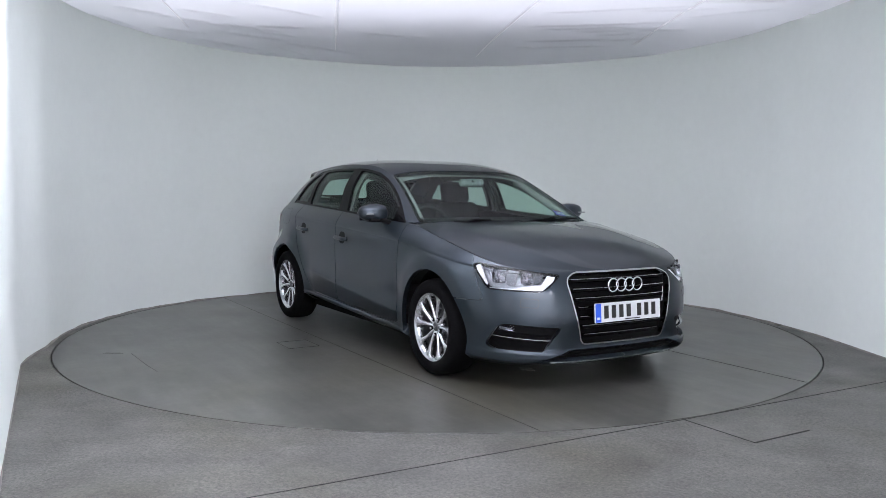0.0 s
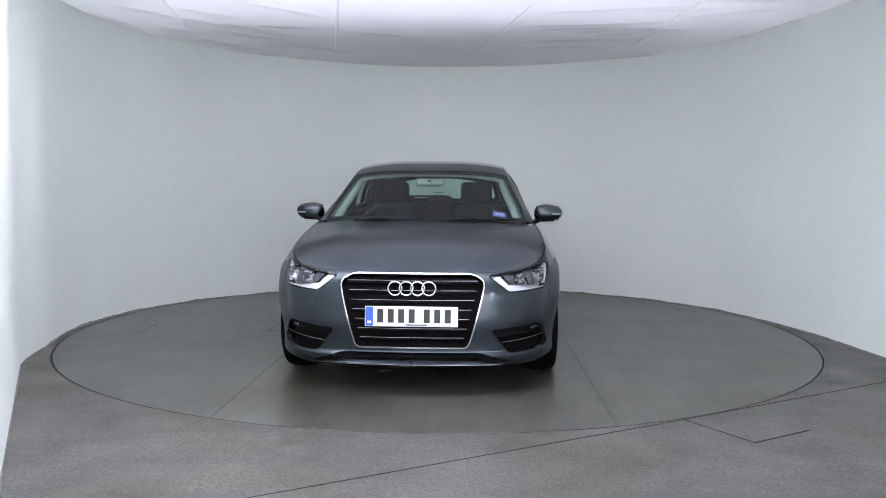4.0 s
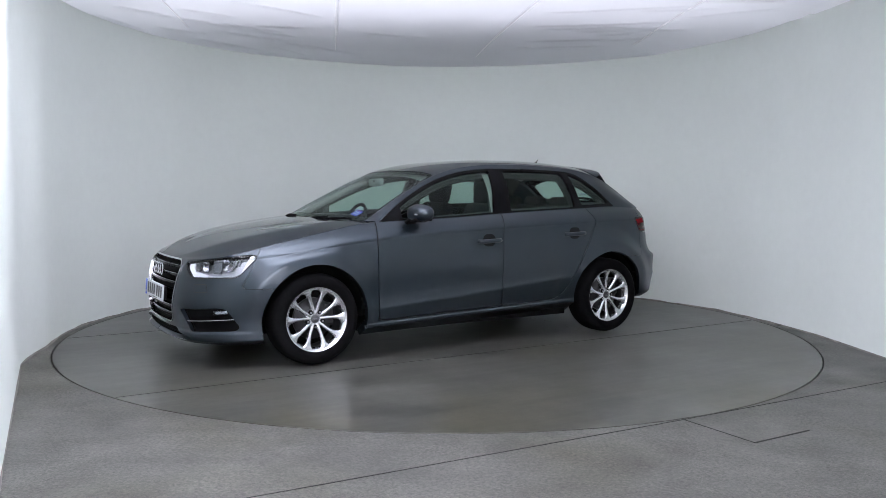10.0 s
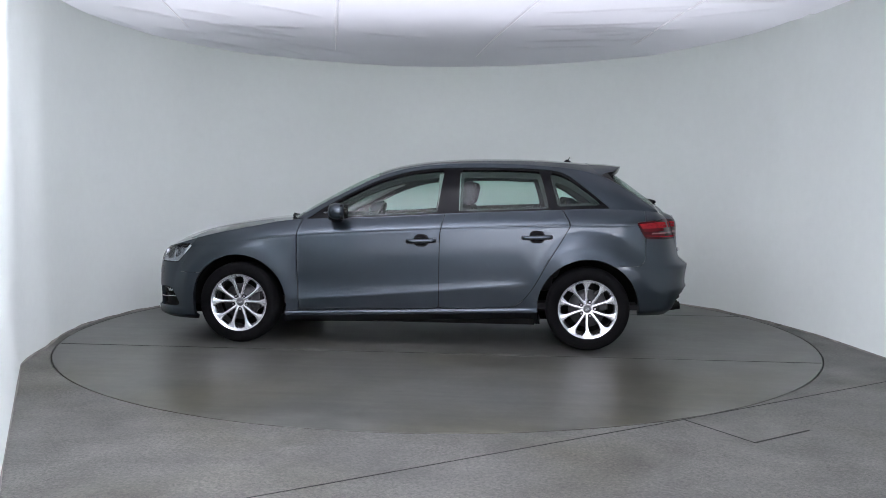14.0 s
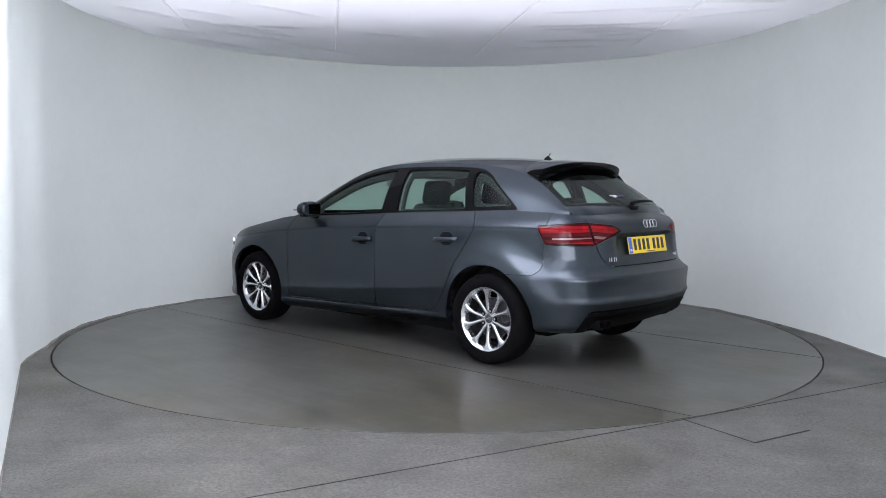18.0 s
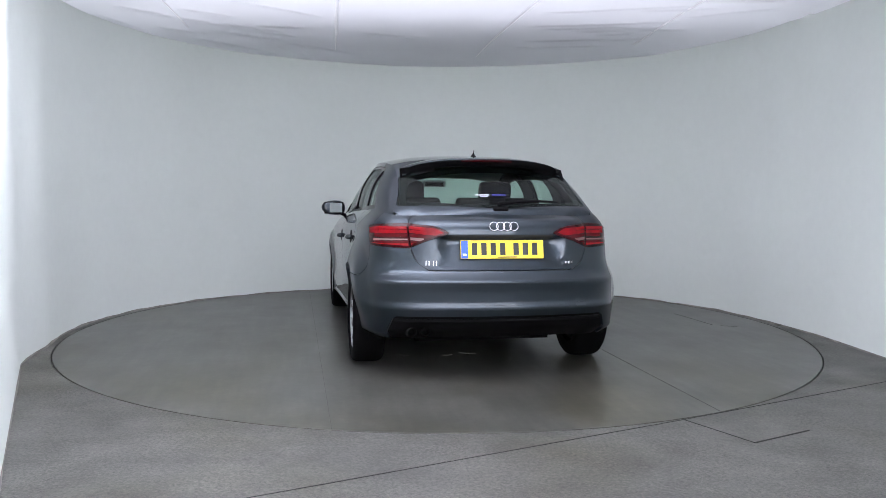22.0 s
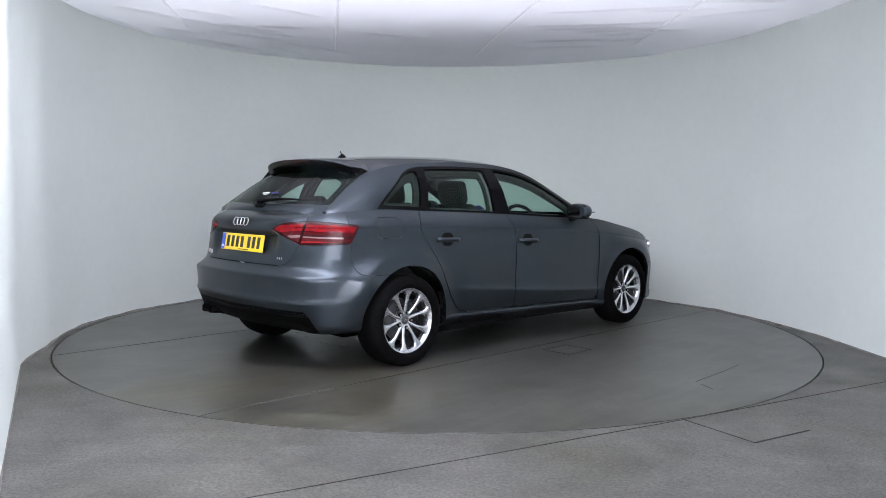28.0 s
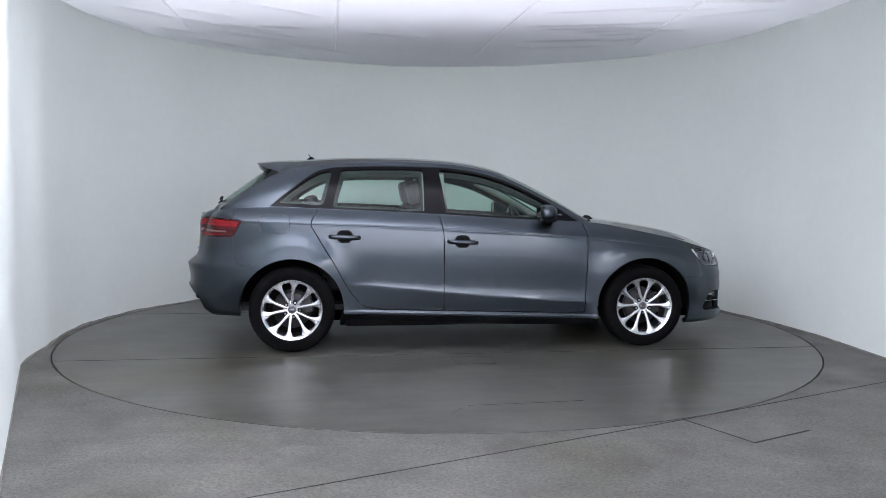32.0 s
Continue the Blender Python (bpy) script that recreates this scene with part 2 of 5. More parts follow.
def spline(xs, ys):
    """A natural cubic spline as a function of arrays."""
    x, y = np.array(xs, float), np.array(ys, float)
    if x[0] > x[-1]:
        x, y = x[::-1], y[::-1]
    n, h = len(x), np.diff(x)
    a, b = np.eye(n), np.zeros(n)
    for i in range(1, n - 1):
        a[i, i - 1:i + 2] = h[i - 1], 2 * (h[i - 1] + h[i]), h[i]
        b[i] = 6 * ((y[i + 1] - y[i]) / h[i] - (y[i] - y[i - 1]) / h[i - 1])
    m = np.linalg.solve(a, b)

    def f(v):
        v = np.clip(np.asarray(v, float), x[0], x[-1])
        i = np.clip(np.searchsorted(x, v) - 1, 0, n - 2)
        l, r = x[i + 1] - v, v - x[i]
        return (m[i] * l ** 3 + m[i + 1] * r ** 3) / (6 * h[i]) + (y[i] / h[i] - m[i] * h[i] / 6) * l + (y[i + 1] / h[i] - m[i + 1] * h[i] / 6) * r
    return f


def rounded(fs, r):
    """The overlap of regions (each positive inside), with corners of radius r."""
    fs = np.array(fs)
    low = fs.min(0)
    return np.where(low > r, low, r - np.sqrt((np.maximum(r - fs, 0) ** 2).sum(0)))


def polygon(x, y, pts, r=0.01):
    """Positive inside a convex polygon with rounded corners."""
    fs, n = [], len(pts)
    area = sum(pts[i][0] * pts[(i + 1) % n][1] - pts[(i + 1) % n][0] * pts[i][1] for i in range(n))
    sign = 1 if area > 0 else -1
    for i in range(n):
        (ax, ay), (bx, by) = pts[i], pts[(i + 1) % n]
        l = math.hypot(bx - ax, by - ay)
        fs.append(sign * ((bx - ax) * (y - ay) - (by - ay) * (x - ax)) / l)
    return rounded(fs, r)


def cut(surf, us, vs, keep):
    """A piece cut out of a surface: a grid over (u, v), clipped by regions given as functions of (points, u, v)."""
    u, v = np.meshgrid(us, vs, indexing="ij")
    u, v = u.ravel(), v.ravel()
    p = surf(u, v)
    nu, nv = len(us), len(vs)
    idx = np.arange(nu * nv).reshape(nu, nv)
    polys = np.stack([idx[:-1, :-1], idx[1:, :-1], idx[1:, 1:], idx[:-1, 1:]], -1).reshape(-1, 4).tolist()
    for f in keep:
        val = f(p, u, v)
        inside = val > 0
        out, extra, cache = [], [], {}
        base = len(p)
        for poly in polys:
            ins = [inside[i] for i in poly]
            if all(ins):
                out.append(poly)
                continue
            if not any(ins):
                continue
            q = []
            for k, i in enumerate(poly):
                j = poly[(k + 1) % len(poly)]
                if inside[i]:
                    q.append(i)
                if inside[i] != inside[j]:
                    key = (min(i, j), max(i, j))
                    if key not in cache:
                        cache[key] = base + len(extra)
                        a, b = key
                        extra.append((a, b, val[a] / (val[a] - val[b])))
                    q.append(cache[key])
            if len(q) > 2:
                out.append(q)
        if extra:
            a, b, t = (np.array(c) for c in zip(*extra))
            p = np.concatenate([p, p[a] + (p[b] - p[a]) * t[:, None]])
            u, v = np.concatenate([u, u[a] + (u[b] - u[a]) * t]), np.concatenate([v, v[a] + (v[b] - v[a]) * t])
        polys = out
    return Patch(p, polys)


class Patch:
    """Points and faces of a piece of sheet."""

    def __init__(self, p, polys):
        self.p, self.polys = p, polys

    def weld(self):
        """Merge equal points and drop unused ones."""
        key, remap, pts = {}, {}, []
        used = sorted({i for q in self.polys for i in q})
        for i in used:
            k = tuple(np.round(self.p[i], 5))
            if k not in key:
                key[k] = len(pts)
                pts.append(self.p[i])
            remap[i] = key[k]
        polys = []
        for q in self.polys:
            r = []
            for i in q:
                j = remap[i]
                if not r or (r[-1] != j and r[0] != j):
                    r.append(j)
            if len(set(r)) > 2 and len(set(r)) == len(r):
                polys.append(r)
        self.p, self.polys = np.array(pts), polys
        return self

    def mirror(self, both=False):
        """The same on the car's other side, or both sides in one."""
        q = self.p * np.array([1, -1, 1])
        flipped = [list(reversed(k)) for k in self.polys]
        if not both:
            return Patch(q, flipped)
        n = len(self.p)
        return Patch(np.concatenate([self.p, q]), self.polys + [[i + n for i in k] for k in flipped])

    def outward(self, centre=(0, 0, 0.62)):
        """Turn the faces so that they look away from the centre."""
        if ((self.p - np.array(centre)) * self.normals()).sum() < 0:
            self.polys = [list(reversed(q)) for q in self.polys]
        return self

    def plus(self, other):
        self.outward()
        other.outward()
        n = len(self.p)
        return Patch(np.concatenate([self.p, other.p]), self.polys + [[i + n for i in k] for k in other.polys])

    def normals(self):
        n = np.zeros_like(self.p)
        for q in self.polys:
            c = self.p[q]
            d = np.zeros(3)
            for k in range(1, len(q) - 1):
                d += np.cross(c[k] - c[0], c[k + 1] - c[0])
            for i in q:
                n[i] += d
        return n / np.maximum(np.linalg.norm(n, axis=1), 1e-12)[:, None]

    def build(self, name, mat, parent, label="", thick=0.012, lift=0.0, centre=(0, 0, 0.62), back=False):
        """Link it as a mesh with folded-in edges; lift moves it along its normals."""
        self.weld()
        if not len(self.p):
            raise ValueError("empty " + name)
        n = self.normals()
        if ((self.p - np.array(centre)) * n).sum() < 0:
            self.polys = [list(reversed(q)) for q in self.polys]
            n = -n
        verts = [tuple(v) for v in self.p + n * lift]
        faces = [tuple(q) for q in self.polys]
        if thick:
            count = {}
            for q in self.polys:
                for k in range(len(q)):
                    a, b = q[k], q[(k + 1) % len(q)]
                    count[(min(a, b), max(a, b))] = count.get((min(a, b), max(a, b)), []) + [(a, b)]
            rim = [e[0] for e in count.values() if len(e) == 1]
            top, low = {}, {}
            for a, b in rim:
                for i in (a, b):
                    if i not in top:
                        top[i] = len(verts)
                        verts.append(tuple(self.p[i] + n[i] * lift))
                        low[i] = len(verts)
                        verts.append(tuple(self.p[i] + n[i] * (lift - thick)))
                faces.append((top[b], top[a], low[a], low[b]))
            if back:
                base = len(verts)
                verts += [tuple(v) for v in self.p + n * (lift - thick)]
                faces += [tuple(base + i for i in reversed(q)) for q in self.polys]
        return child(mesh_object(name, verts, faces, mat), parent, label)


# ---- the room: an oval photo studio with a turntable ----
TABLE_R, WALL_X, WALL_Y, HEIGHT = 2.961, 3.03, 2.88, 2.66


def wall_plan():
    """The inner line of the wall, from the right of the camera round the back to the left of it."""
    pts = [(3.27, -4.3), (3.24, -3.0), (3.19, -1.14), (3.165, -0.6), (3.13, -0.2), (3.085, 0.1)]
    for k in range(6, 197, 3):
        a = radians(k)
        pts.append((WALL_X * math.cos(a), WALL_Y * math.sin(a)))
    pts += [(-2.875, -0.95), (-2.86, -1.12), (-2.81, -1.36), (-2.76, -1.53)]
    for k in range(1, 9):
        t = k / 8
        pts.append((-2.76 + 1.19 * t, -1.53 - 2.5 * t))
    pts += [(-1.70, -4.10)]
    return pts


def build_wall(name, line, z0, z1, thick, mat, label):
    n = len(line)
    outer = []
    for i, (x, y) in enumerate(line):
        a, b = line[max(i - 1, 0)], line[min(i + 1, n - 1)]
        d = Vector((b[0] - a[0], b[1] - a[1])).normalized()
        outer.append((x + d.y * thick, y - d.x * thick))
    verts, faces = [], []
    zs = [z0 + (z1 - z0) * k / 6 for k in range(7)]
    for side in (line, outer):
        for z in zs:
            verts += [(x, y, z) for x, y in side]
    m = len(zs)
    for s in range(2):
        for j in range(m - 1):
            for i in range(n - 1):
                a = (s * m + j) * n + i
                q = (a, a + 1, a + 1 + n, a + n)
                faces.append(q if s else q[::-1])
    # the ends, the top and the foot, on points of their own
    for i in (0, n - 1):
        k = len(verts)
        verts += [(*line[i], z0), (*outer[i], z0), (*outer[i], z1), (*line[i], z1)]
        faces.append((k, k + 1, k + 2, k + 3))
    for z in (z0, z1):
        k = len(verts)
        verts += [(x, y, z) for x, y in line] + [(x, y, z) for x, y in outer]
        faces += [(k + i, k + i + 1, k + n + i + 1, k + n + i) for i in range(n - 1)]
    ob = mesh_object(name, verts, faces, mat)
    return tagged(ob, label, "wall", kind="structure")


PLAN = wall_plan()
build_wall("wall_1", PLAN, 0.0, 3.9, 0.14, WALLPAINT, "smooth white painted curved studio wall round the turntable")
def wall_foot(line):
    """A thin bead of sealant where the wall meets the floor."""
    bm, rows = bmesh.new(), []
    for i, (x, y) in enumerate(line):
        a, b = line[max(i - 1, 0)], line[min(i + 1, len(line) - 1)]
        d = Vector((b[0] - a[0], b[1] - a[1])).normalized()
        w = 0.006 + 0.004 * math.sin(i * 1.7) * math.sin(i * 0.6 + 1)
        rows.append([bm.verts.new(v) for v in ((x - d.y * 0.001, y + d.x * 0.001, 0.004 + w * 1.6), (x - d.y * w, y + d.x * w, 0.003), (x - d.y * w, y + d.x * w, 0.0))])
    for a, b in zip(rows, rows[1:]):
        for k in range(2):
            bm.faces.new((a[k], a[k + 1], b[k + 1], b[k]))
    return bm


part("wall_sealant", wall_foot(PLAN), SEALANT, bpy.data.objects["wall_1"], "dirty bead of sealant along the foot of the wall")
# unseen wall, closes the room and throws light back at the car
build_wall("wall_2", [(-1.70, -4.12), (-3.4, -4.3), (-3.4, -8.6), (3.3, -8.6), (3.3, -4.32)], 0.0, 3.9, 0.14, BOUNCEWALL, "plain pale unseen wall added behind the camera to bounce light")


def build_floor():
    """Concrete with a round well for the turntable."""
    steps, hole = 160, TABLE_R + 0.011
    bm = bmesh.new()
    inner = [bm.verts.new((hole * math.cos(2 * math.pi * k / steps), hole * math.sin(2 * math.pi * k / steps), 0)) for k in range(steps)]
    low = [bm.verts.new((v.co.x, v.co.y, -0.12)) for v in inner]
    outer = []
    for v in inner:
        c, s = v.co.x / hole, v.co.y / hole
        d = min((4.2 if c > 0 else 4.2) / max(abs(c), 1e-6), (3.6 if s > 0 else 9.2) / max(abs(s), 1e-6))
        outer.append(bm.verts.new((c * d, s * d, 0)))
    for k in range(steps):
        j = (k + 1) % steps
        bm.faces.new((inner[k], outer[k], outer[j], inner[j]))
        bm.faces.new((low[k], inner[k], inner[j], low[j]))
    # corners of the rectangle
    for cx, cy in ((4.2, 3.6), (-4.2, 3.6), (-4.2, -9.2), (4.2, -9.2)):
        near = [k for k in range(steps) if abs(abs(outer[k].co.x) - 4.2) < 1e-4 and outer[k].co.x * cx > 0 and outer[k].co.y * cy > 0]
        k1 = max(near, key=lambda k: abs(outer[k].co.y))
        flat = [k for k in ((k1 + 1) % steps, (k1 - 1) % steps) if abs(abs(outer[k].co.x) - 4.2) > 1e-4]
        if flat:
            c = bm.verts.new((cx, cy, 0))
            bm.faces.new((outer[k1], c, outer[flat[0]]))
    pit = bmesh.ops.create_circle(bm, cap_ends=True, segments=steps, radius=hole, matrix=pose(0, 0, -0.12))
    bmesh.ops.recalc_face_normals(bm, faces=bm.faces)
    me = bpy.data.meshes.new("floor")
    bm.to_mesh(me)
    bm.free()
    me.materials.append(CONCRETE)
    ob = new("floor", me)
    if sum(p.normal.z * p.area for p in me.polygons) < 0:
        me.flip_normals()
    return tagged(ob, "worn grey speckled concrete studio floor", "floor", kind="structure")


def strip(x0, y0, x1, y1, width, z=0.0):
    """A thin raised bar lying on the floor."""
    l = math.hypot(x1 - x0, y1 - y0)
    m = pose((x0 + x1) / 2, (y0 + y1) / 2, z + 0.001, 0, 0, math.degrees(math.atan2(y1 - y0, x1 - x0)))
    return box((l, width, 0.003), m)


floor = build_floor()
for x0, y0, x1, y1, w in ((-1.2, -4.06, 1.273, -2.7, 0.004), (1.273, -2.7, 3.1, -1.66, 0.004),
                          (1.273, -2.69, 1.498, -3.079, 0.004), (1.498, -3.079, 1.849, -2.874, 0.009)):
    part("floor_joint", strip(x0, y0, x1, y1, w), JOINTSHADE, floor, "dark narrow joint in the concrete")


def build_turntable():
    table = tagged(new("turntable"), "round dark grey coated turntable set flush in the floor", "turntable")
    bm = lathe([(0.001, 0.0), (1.0, 0.0), (2.0, 0.0), (TABLE_R - 0.0015, 0.0), (TABLE_R, -0.0015), (TABLE_R, -0.10), (0.001, -0.10)], 160, "z")
    part("deck", bm, DECK, table)
    for y in (1.03, -1.05):
        x = math.sqrt(TABLE_R ** 2 - y * y) - 0.01
        part("deck_joint", strip(-x, y, x, y, 0.0022), LINE, table, "dark fine joint between deck plates")
    hx, hy, hw, hh = 0.08, -1.29, 0.28, 0.235
    for x0, y0, x1, y1 in ((hx - hw / 2, hy - hh / 2, hx + hw / 2, hy - hh / 2), (hx - hw / 2, hy + hh / 2, hx + hw / 2, hy + hh / 2),
                           (hx - hw / 2, hy - hh / 2, hx - hw / 2, hy + hh / 2), (hx + hw / 2, hy - hh / 2, hx + hw / 2, hy + hh / 2)):
        part("hatch_joint", strip(x0, y0, x1, y1, 0.004), LINE, table, "dark outline of a small hatch")
    for x0, y0, x1, y1 in ((-0.26, -2.62, -0.19, -2.5), (-0.15, -2.45, 0.3, -2.43), (0.3, -2.43, 0.52, -2.41)):
        part("scratch", strip(x0, y0, x1, y1, 0.003), LINE, table, "dark scratch on the deck")
    rng = random.Random(5)
    for cx, cy, n in ((CAR_X - 1.22, CAR_Y + 0.09, 5), (CAR_X - 1.16, CAR_Y + 0.58, 2), (CAR_X + 1.47, CAR_Y - 0.2, 3)):
        for k in range(n):
            x, y, l, a = cx + rng.uniform(-0.05, 0.05), cy + rng.uniform(-0.12, 0.12), rng.uniform(0.03, 0.09), rng.uniform(0.9, 2.2)
            part("paint_mark", strip(x, y, x + l * math.cos(a), y + l * math.sin(a), rng.uniform(0.008, 0.022)), PALEMARK, table, "worn pale mark on the deck")
    return table


turntable = build_turntable()


# stretched fabric ceiling with seams and creases
CREASES = ((-2.72, 0.03, -2.42, 0.39),
           (-2.25, 0.18, -1.84, 0.55),
           (-1.74, -0.11, -1.03, 0.54),
           (-3.0, 0.25, -2.8, 1.03),
           (-2.5, 1.3, -1.64, 2.39),
           (-1.82, 1.76, -1.39, 2.41),
           (0.74, 0.87, 2.17, 0.53),
           (1.53, 1.41, 2.04, 1.2),
           (0.83, 0.3, 2.14, -0.04),
           (2.13, 0.41, 2.81, -0.11),
           (1.98, 2.16, 2.7, 1.54),
           (0.27, 2.98, 1.38, 3.14),
           (-0.77, 1.16, -0.11, 1.43),
           (-2.93, 1.26, -2.68, 1.87),
           (2.09, -0.2, 2.75, -0.34),
           (-1.74, 0.87, -1.28, 0.96))


_rng = random.Random(11)
for _k in range(7):
    _x, _y, _l = _rng.uniform(0.7, 1.9), _rng.uniform(0.0, 1.9), _rng.uniform(0.5, 1.1)
    CREASES += ((_x, _y, _x + _l, _y - 0.24 * _l),)
for _k in range(6):
    _x, _y, _l = _rng.uniform(-2.7, -1.7), _rng.uniform(0.0, 1.6), _rng.uniform(0.4, 0.9)
    CREASES += ((_x, _y, _x + _l, _y + 0.85 * _l),)


def ceiling_height(x, y):
    r = np.sqrt((x / WALL_X) ** 2 + (np.maximum(y, 0) / WALL_Y) ** 2)
    z = HEIGHT + 0.05 * (1 - np.clip(r, 0, 1) ** 4) - 0.03 * np.clip(y, 0, 3) / 3
    for k, (x0, y0, x1, y1) in enumerate(CREASES):
        dx, dy = x1 - x0, y1 - y0
        l = math.hypot(dx, dy)
        along = ((x - x0) * dx + (y - y0) * dy) / (l * l)
        bend = 0.05 * np.sin(3.1 * along + k) * np.clip(along, 0, 1) * (1 - np.clip(along, 0, 1))
        across = ((x - x0) * -dy + (y - y0) * dx) / l - bend
        fade = np.clip(np.minimum(along, 1 - along) * 5, 0, 1)
        z = z - 0.019 * fade * (np.exp(-(across / 0.013) ** 2) - 0.7 * np.exp(-((across - 0.034) / 0.02) ** 2))
    return z + 0.006 * np.sin(2.1 * x + 0.6 * y) * np.sin(1.3 * y - 0.5 * x)


def build_ceiling():
    def surf(u, v):
        return np.stack([u, v, ceiling_height(u, v)], -1)

    def inside(p, u, v):
        back = 1 - np.sqrt((u / (WALL_X + 0.03)) ** 2 + (np.maximum(v, 0) / (WALL_Y + 0.03)) ** 2)
        return np.where(v > 0, back, np.minimum(3.35 - u, u + 3.35))
    pa = cut(surf, np.linspace(-3.4, 3.4, 420), np.concatenate([np.linspace(-8.6, -0.8, 20), np.linspace(-0.78, 2.95, 340)]), [inside])
    pa.weld()
    me = mesh_object("ceiling", pa.p, pa.polys, CLOTH)
    return tagged(me, "white translucent stretched fabric ceiling with creases", "ceiling", kind="structure")


ceiling = build_ceiling()


def ceiling_strip(x0, y0, x1, y1, width):
    n, bm = 24, bmesh.new()
    rows = []
    d = Vector((y1 - y0, x0 - x1, 0)).normalized() * width / 2
    for k in range(n + 1):
        t = k / n
        x, y = x0 + (x1 - x0) * t, y0 + (y1 - y0) * t
        z = float(ceiling_height(np.array(x), np.array(y))) - 0.006
        w = d * (1 - 0.8 * max(0, t - 0.5) * 2)
        rows.append((bm.verts.new((x + w.x, y + w.y, z)), bm.verts.new((x, y, z - 0.008)), bm.verts.new((x - w.x, y - w.y, z))))
    for a, b in zip(rows, rows[1:]):
        bm.faces.new((a[0], a[1], b[1], b[0]))
        bm.faces.new((a[1], a[2], b[2], b[1]))
    return bm


for seam in ((-0.77, -0.6, -1.13, 2.0, 0.04), (0.86, -0.7, 0.40, 2.3, 0.036), (2.13, -0.7, 1.95, 1.5, 0.03), (-2.2, -0.7, -2.36, 0.9, 0.028)):
    part("seam", ceiling_strip(*seam), SEAM, ceiling, "bright welded seam of the fabric")
# unseen slab, added to keep the world's light out above the fabric
slab = part("unseen_top_slab", box((8.2, 13.2, 0.1), pose(0, -2.8, 3.95)), SLAB, None)
tagged(slab, "plain grey unseen slab added to close the lamp space", "ceiling", kind="structure")


# ---- the car's surfaces (x forward, y to its left, z up, from the wheelbase's centre on the ground) ----
AXLE, WHEEL_Z, ARCH_R = 1.318, 0.309, 0.372
PLAN_X = (2.165, 2.154, 2.114, 1.985, 1.80, 1.60, 1.40, 1.15, 0.5, -0.4, -1.0, -1.4, -1.72, -1.92, -2.04, -2.113, -2.14)
PLAN_Y = (0.0, 0.25, 0.48, 0.685, 0.802, 0.856, 0.874, 0.884, 0.879, 0.872, 0.858, 0.842, 0.805, 0.743, 0.638, 0.40, 0.0)
_arc = np.concatenate([[0], np.cumsum(np.hypot(np.diff(PLAN_X), np.diff(PLAN_Y)))])
_a = np.concatenate([-_arc[3:0:-1], _arc, 2 * _arc[-1] - _arc[-2:-5:-1]])
plan_x = spline(_a, np.concatenate([PLAN_X[3:0:-1], PLAN_X, PLAN_X[-2:-5:-1]]))
plan_y = spline(_a, np.concatenate([[-v for v in PLAN_Y[3:0:-1]], PLAN_Y, [-v for v in PLAN_Y[-2:-5:-1]]]))
ARC = float(_arc[-1])

crease_high = spline((2.17, 1.69, 1.267, 0.86, 0.243, -0.935, -1.624, -2.15), (0.69, 0.735, 0.79, 0.832, 0.872, 0.922, 0.937, 0.94))
crease_low = spline((2.17, 0.853, -0.211, -0.834, -2.15), (0.27, 0.35, 0.432, 0.486, 0.50))
top_edge = smooth_curve((2.165, 2.10, 1.95, 1.8, 1.6, 1.2, 0.95, 0.77, 0.24, -0.25, -1.157, -1.42, -1.75, -1.95, -2.08, -2.145),
                        (0.705, 0.712, 0.732, 0.765, 0.815, 0.895, 0.938, 0.948, 0.969, 0.997, 1.035, 1.045, 1.035, 1.02, 1.02, 1.03))
off_front = smooth_curve((0.12, 0.16, 0.19, 0.215, 0.236, 0.262, 0.30, 0.42, 0.55, 0.63, 0.67, 0.70, 0.72, 0.80),
                         (0.16, 0.06, 0.012, 0.0, 0.0, 0.022, 0.021, 0.009, 0.020, 0.038, 0.058, 0.085, 0.115, 0.22))
off_rear = smooth_curve((0.12, 0.18, 0.26, 0.32, 0.38, 0.425, 0.455, 0.466, 0.492, 0.56, 0.61, 0.628, 0.642, 0.668, 0.69, 0.77, 0.903, 0.95, 0.995, 1.005, 1.04),
                        (0.42, 0.30, 0.17, 0.095, 0.054, 0.028, 0.010, 0.005, 0.015, 0.011, 0.003, 0.0, 0.016, 0.046, 0.066, 0.080, 0.088, 0.094, 0.125, 0.145, 0.235))
plate_recess = smooth_curve((0.2, 0.69, 0.77, 0.865, 0.878, 0.903, 0.95, 1.1), (0, 0, 0.016, 0.036, 0.034, 0.0, 0.0, 0.0))
corner_inset = smooth_curve((0.2, 0.605, 0.622, 0.640, 0.665, 0.72, 0.8, 0.9, 1.04), (0, 0, 0.004, 0.014, 0.024, 0.028, 0.034, 0.055, 0.07))


def step(a, b, v):
    t = np.clip((v - a) / (b - a), 0, 1)
    return t * t * (3 - 2 * t)


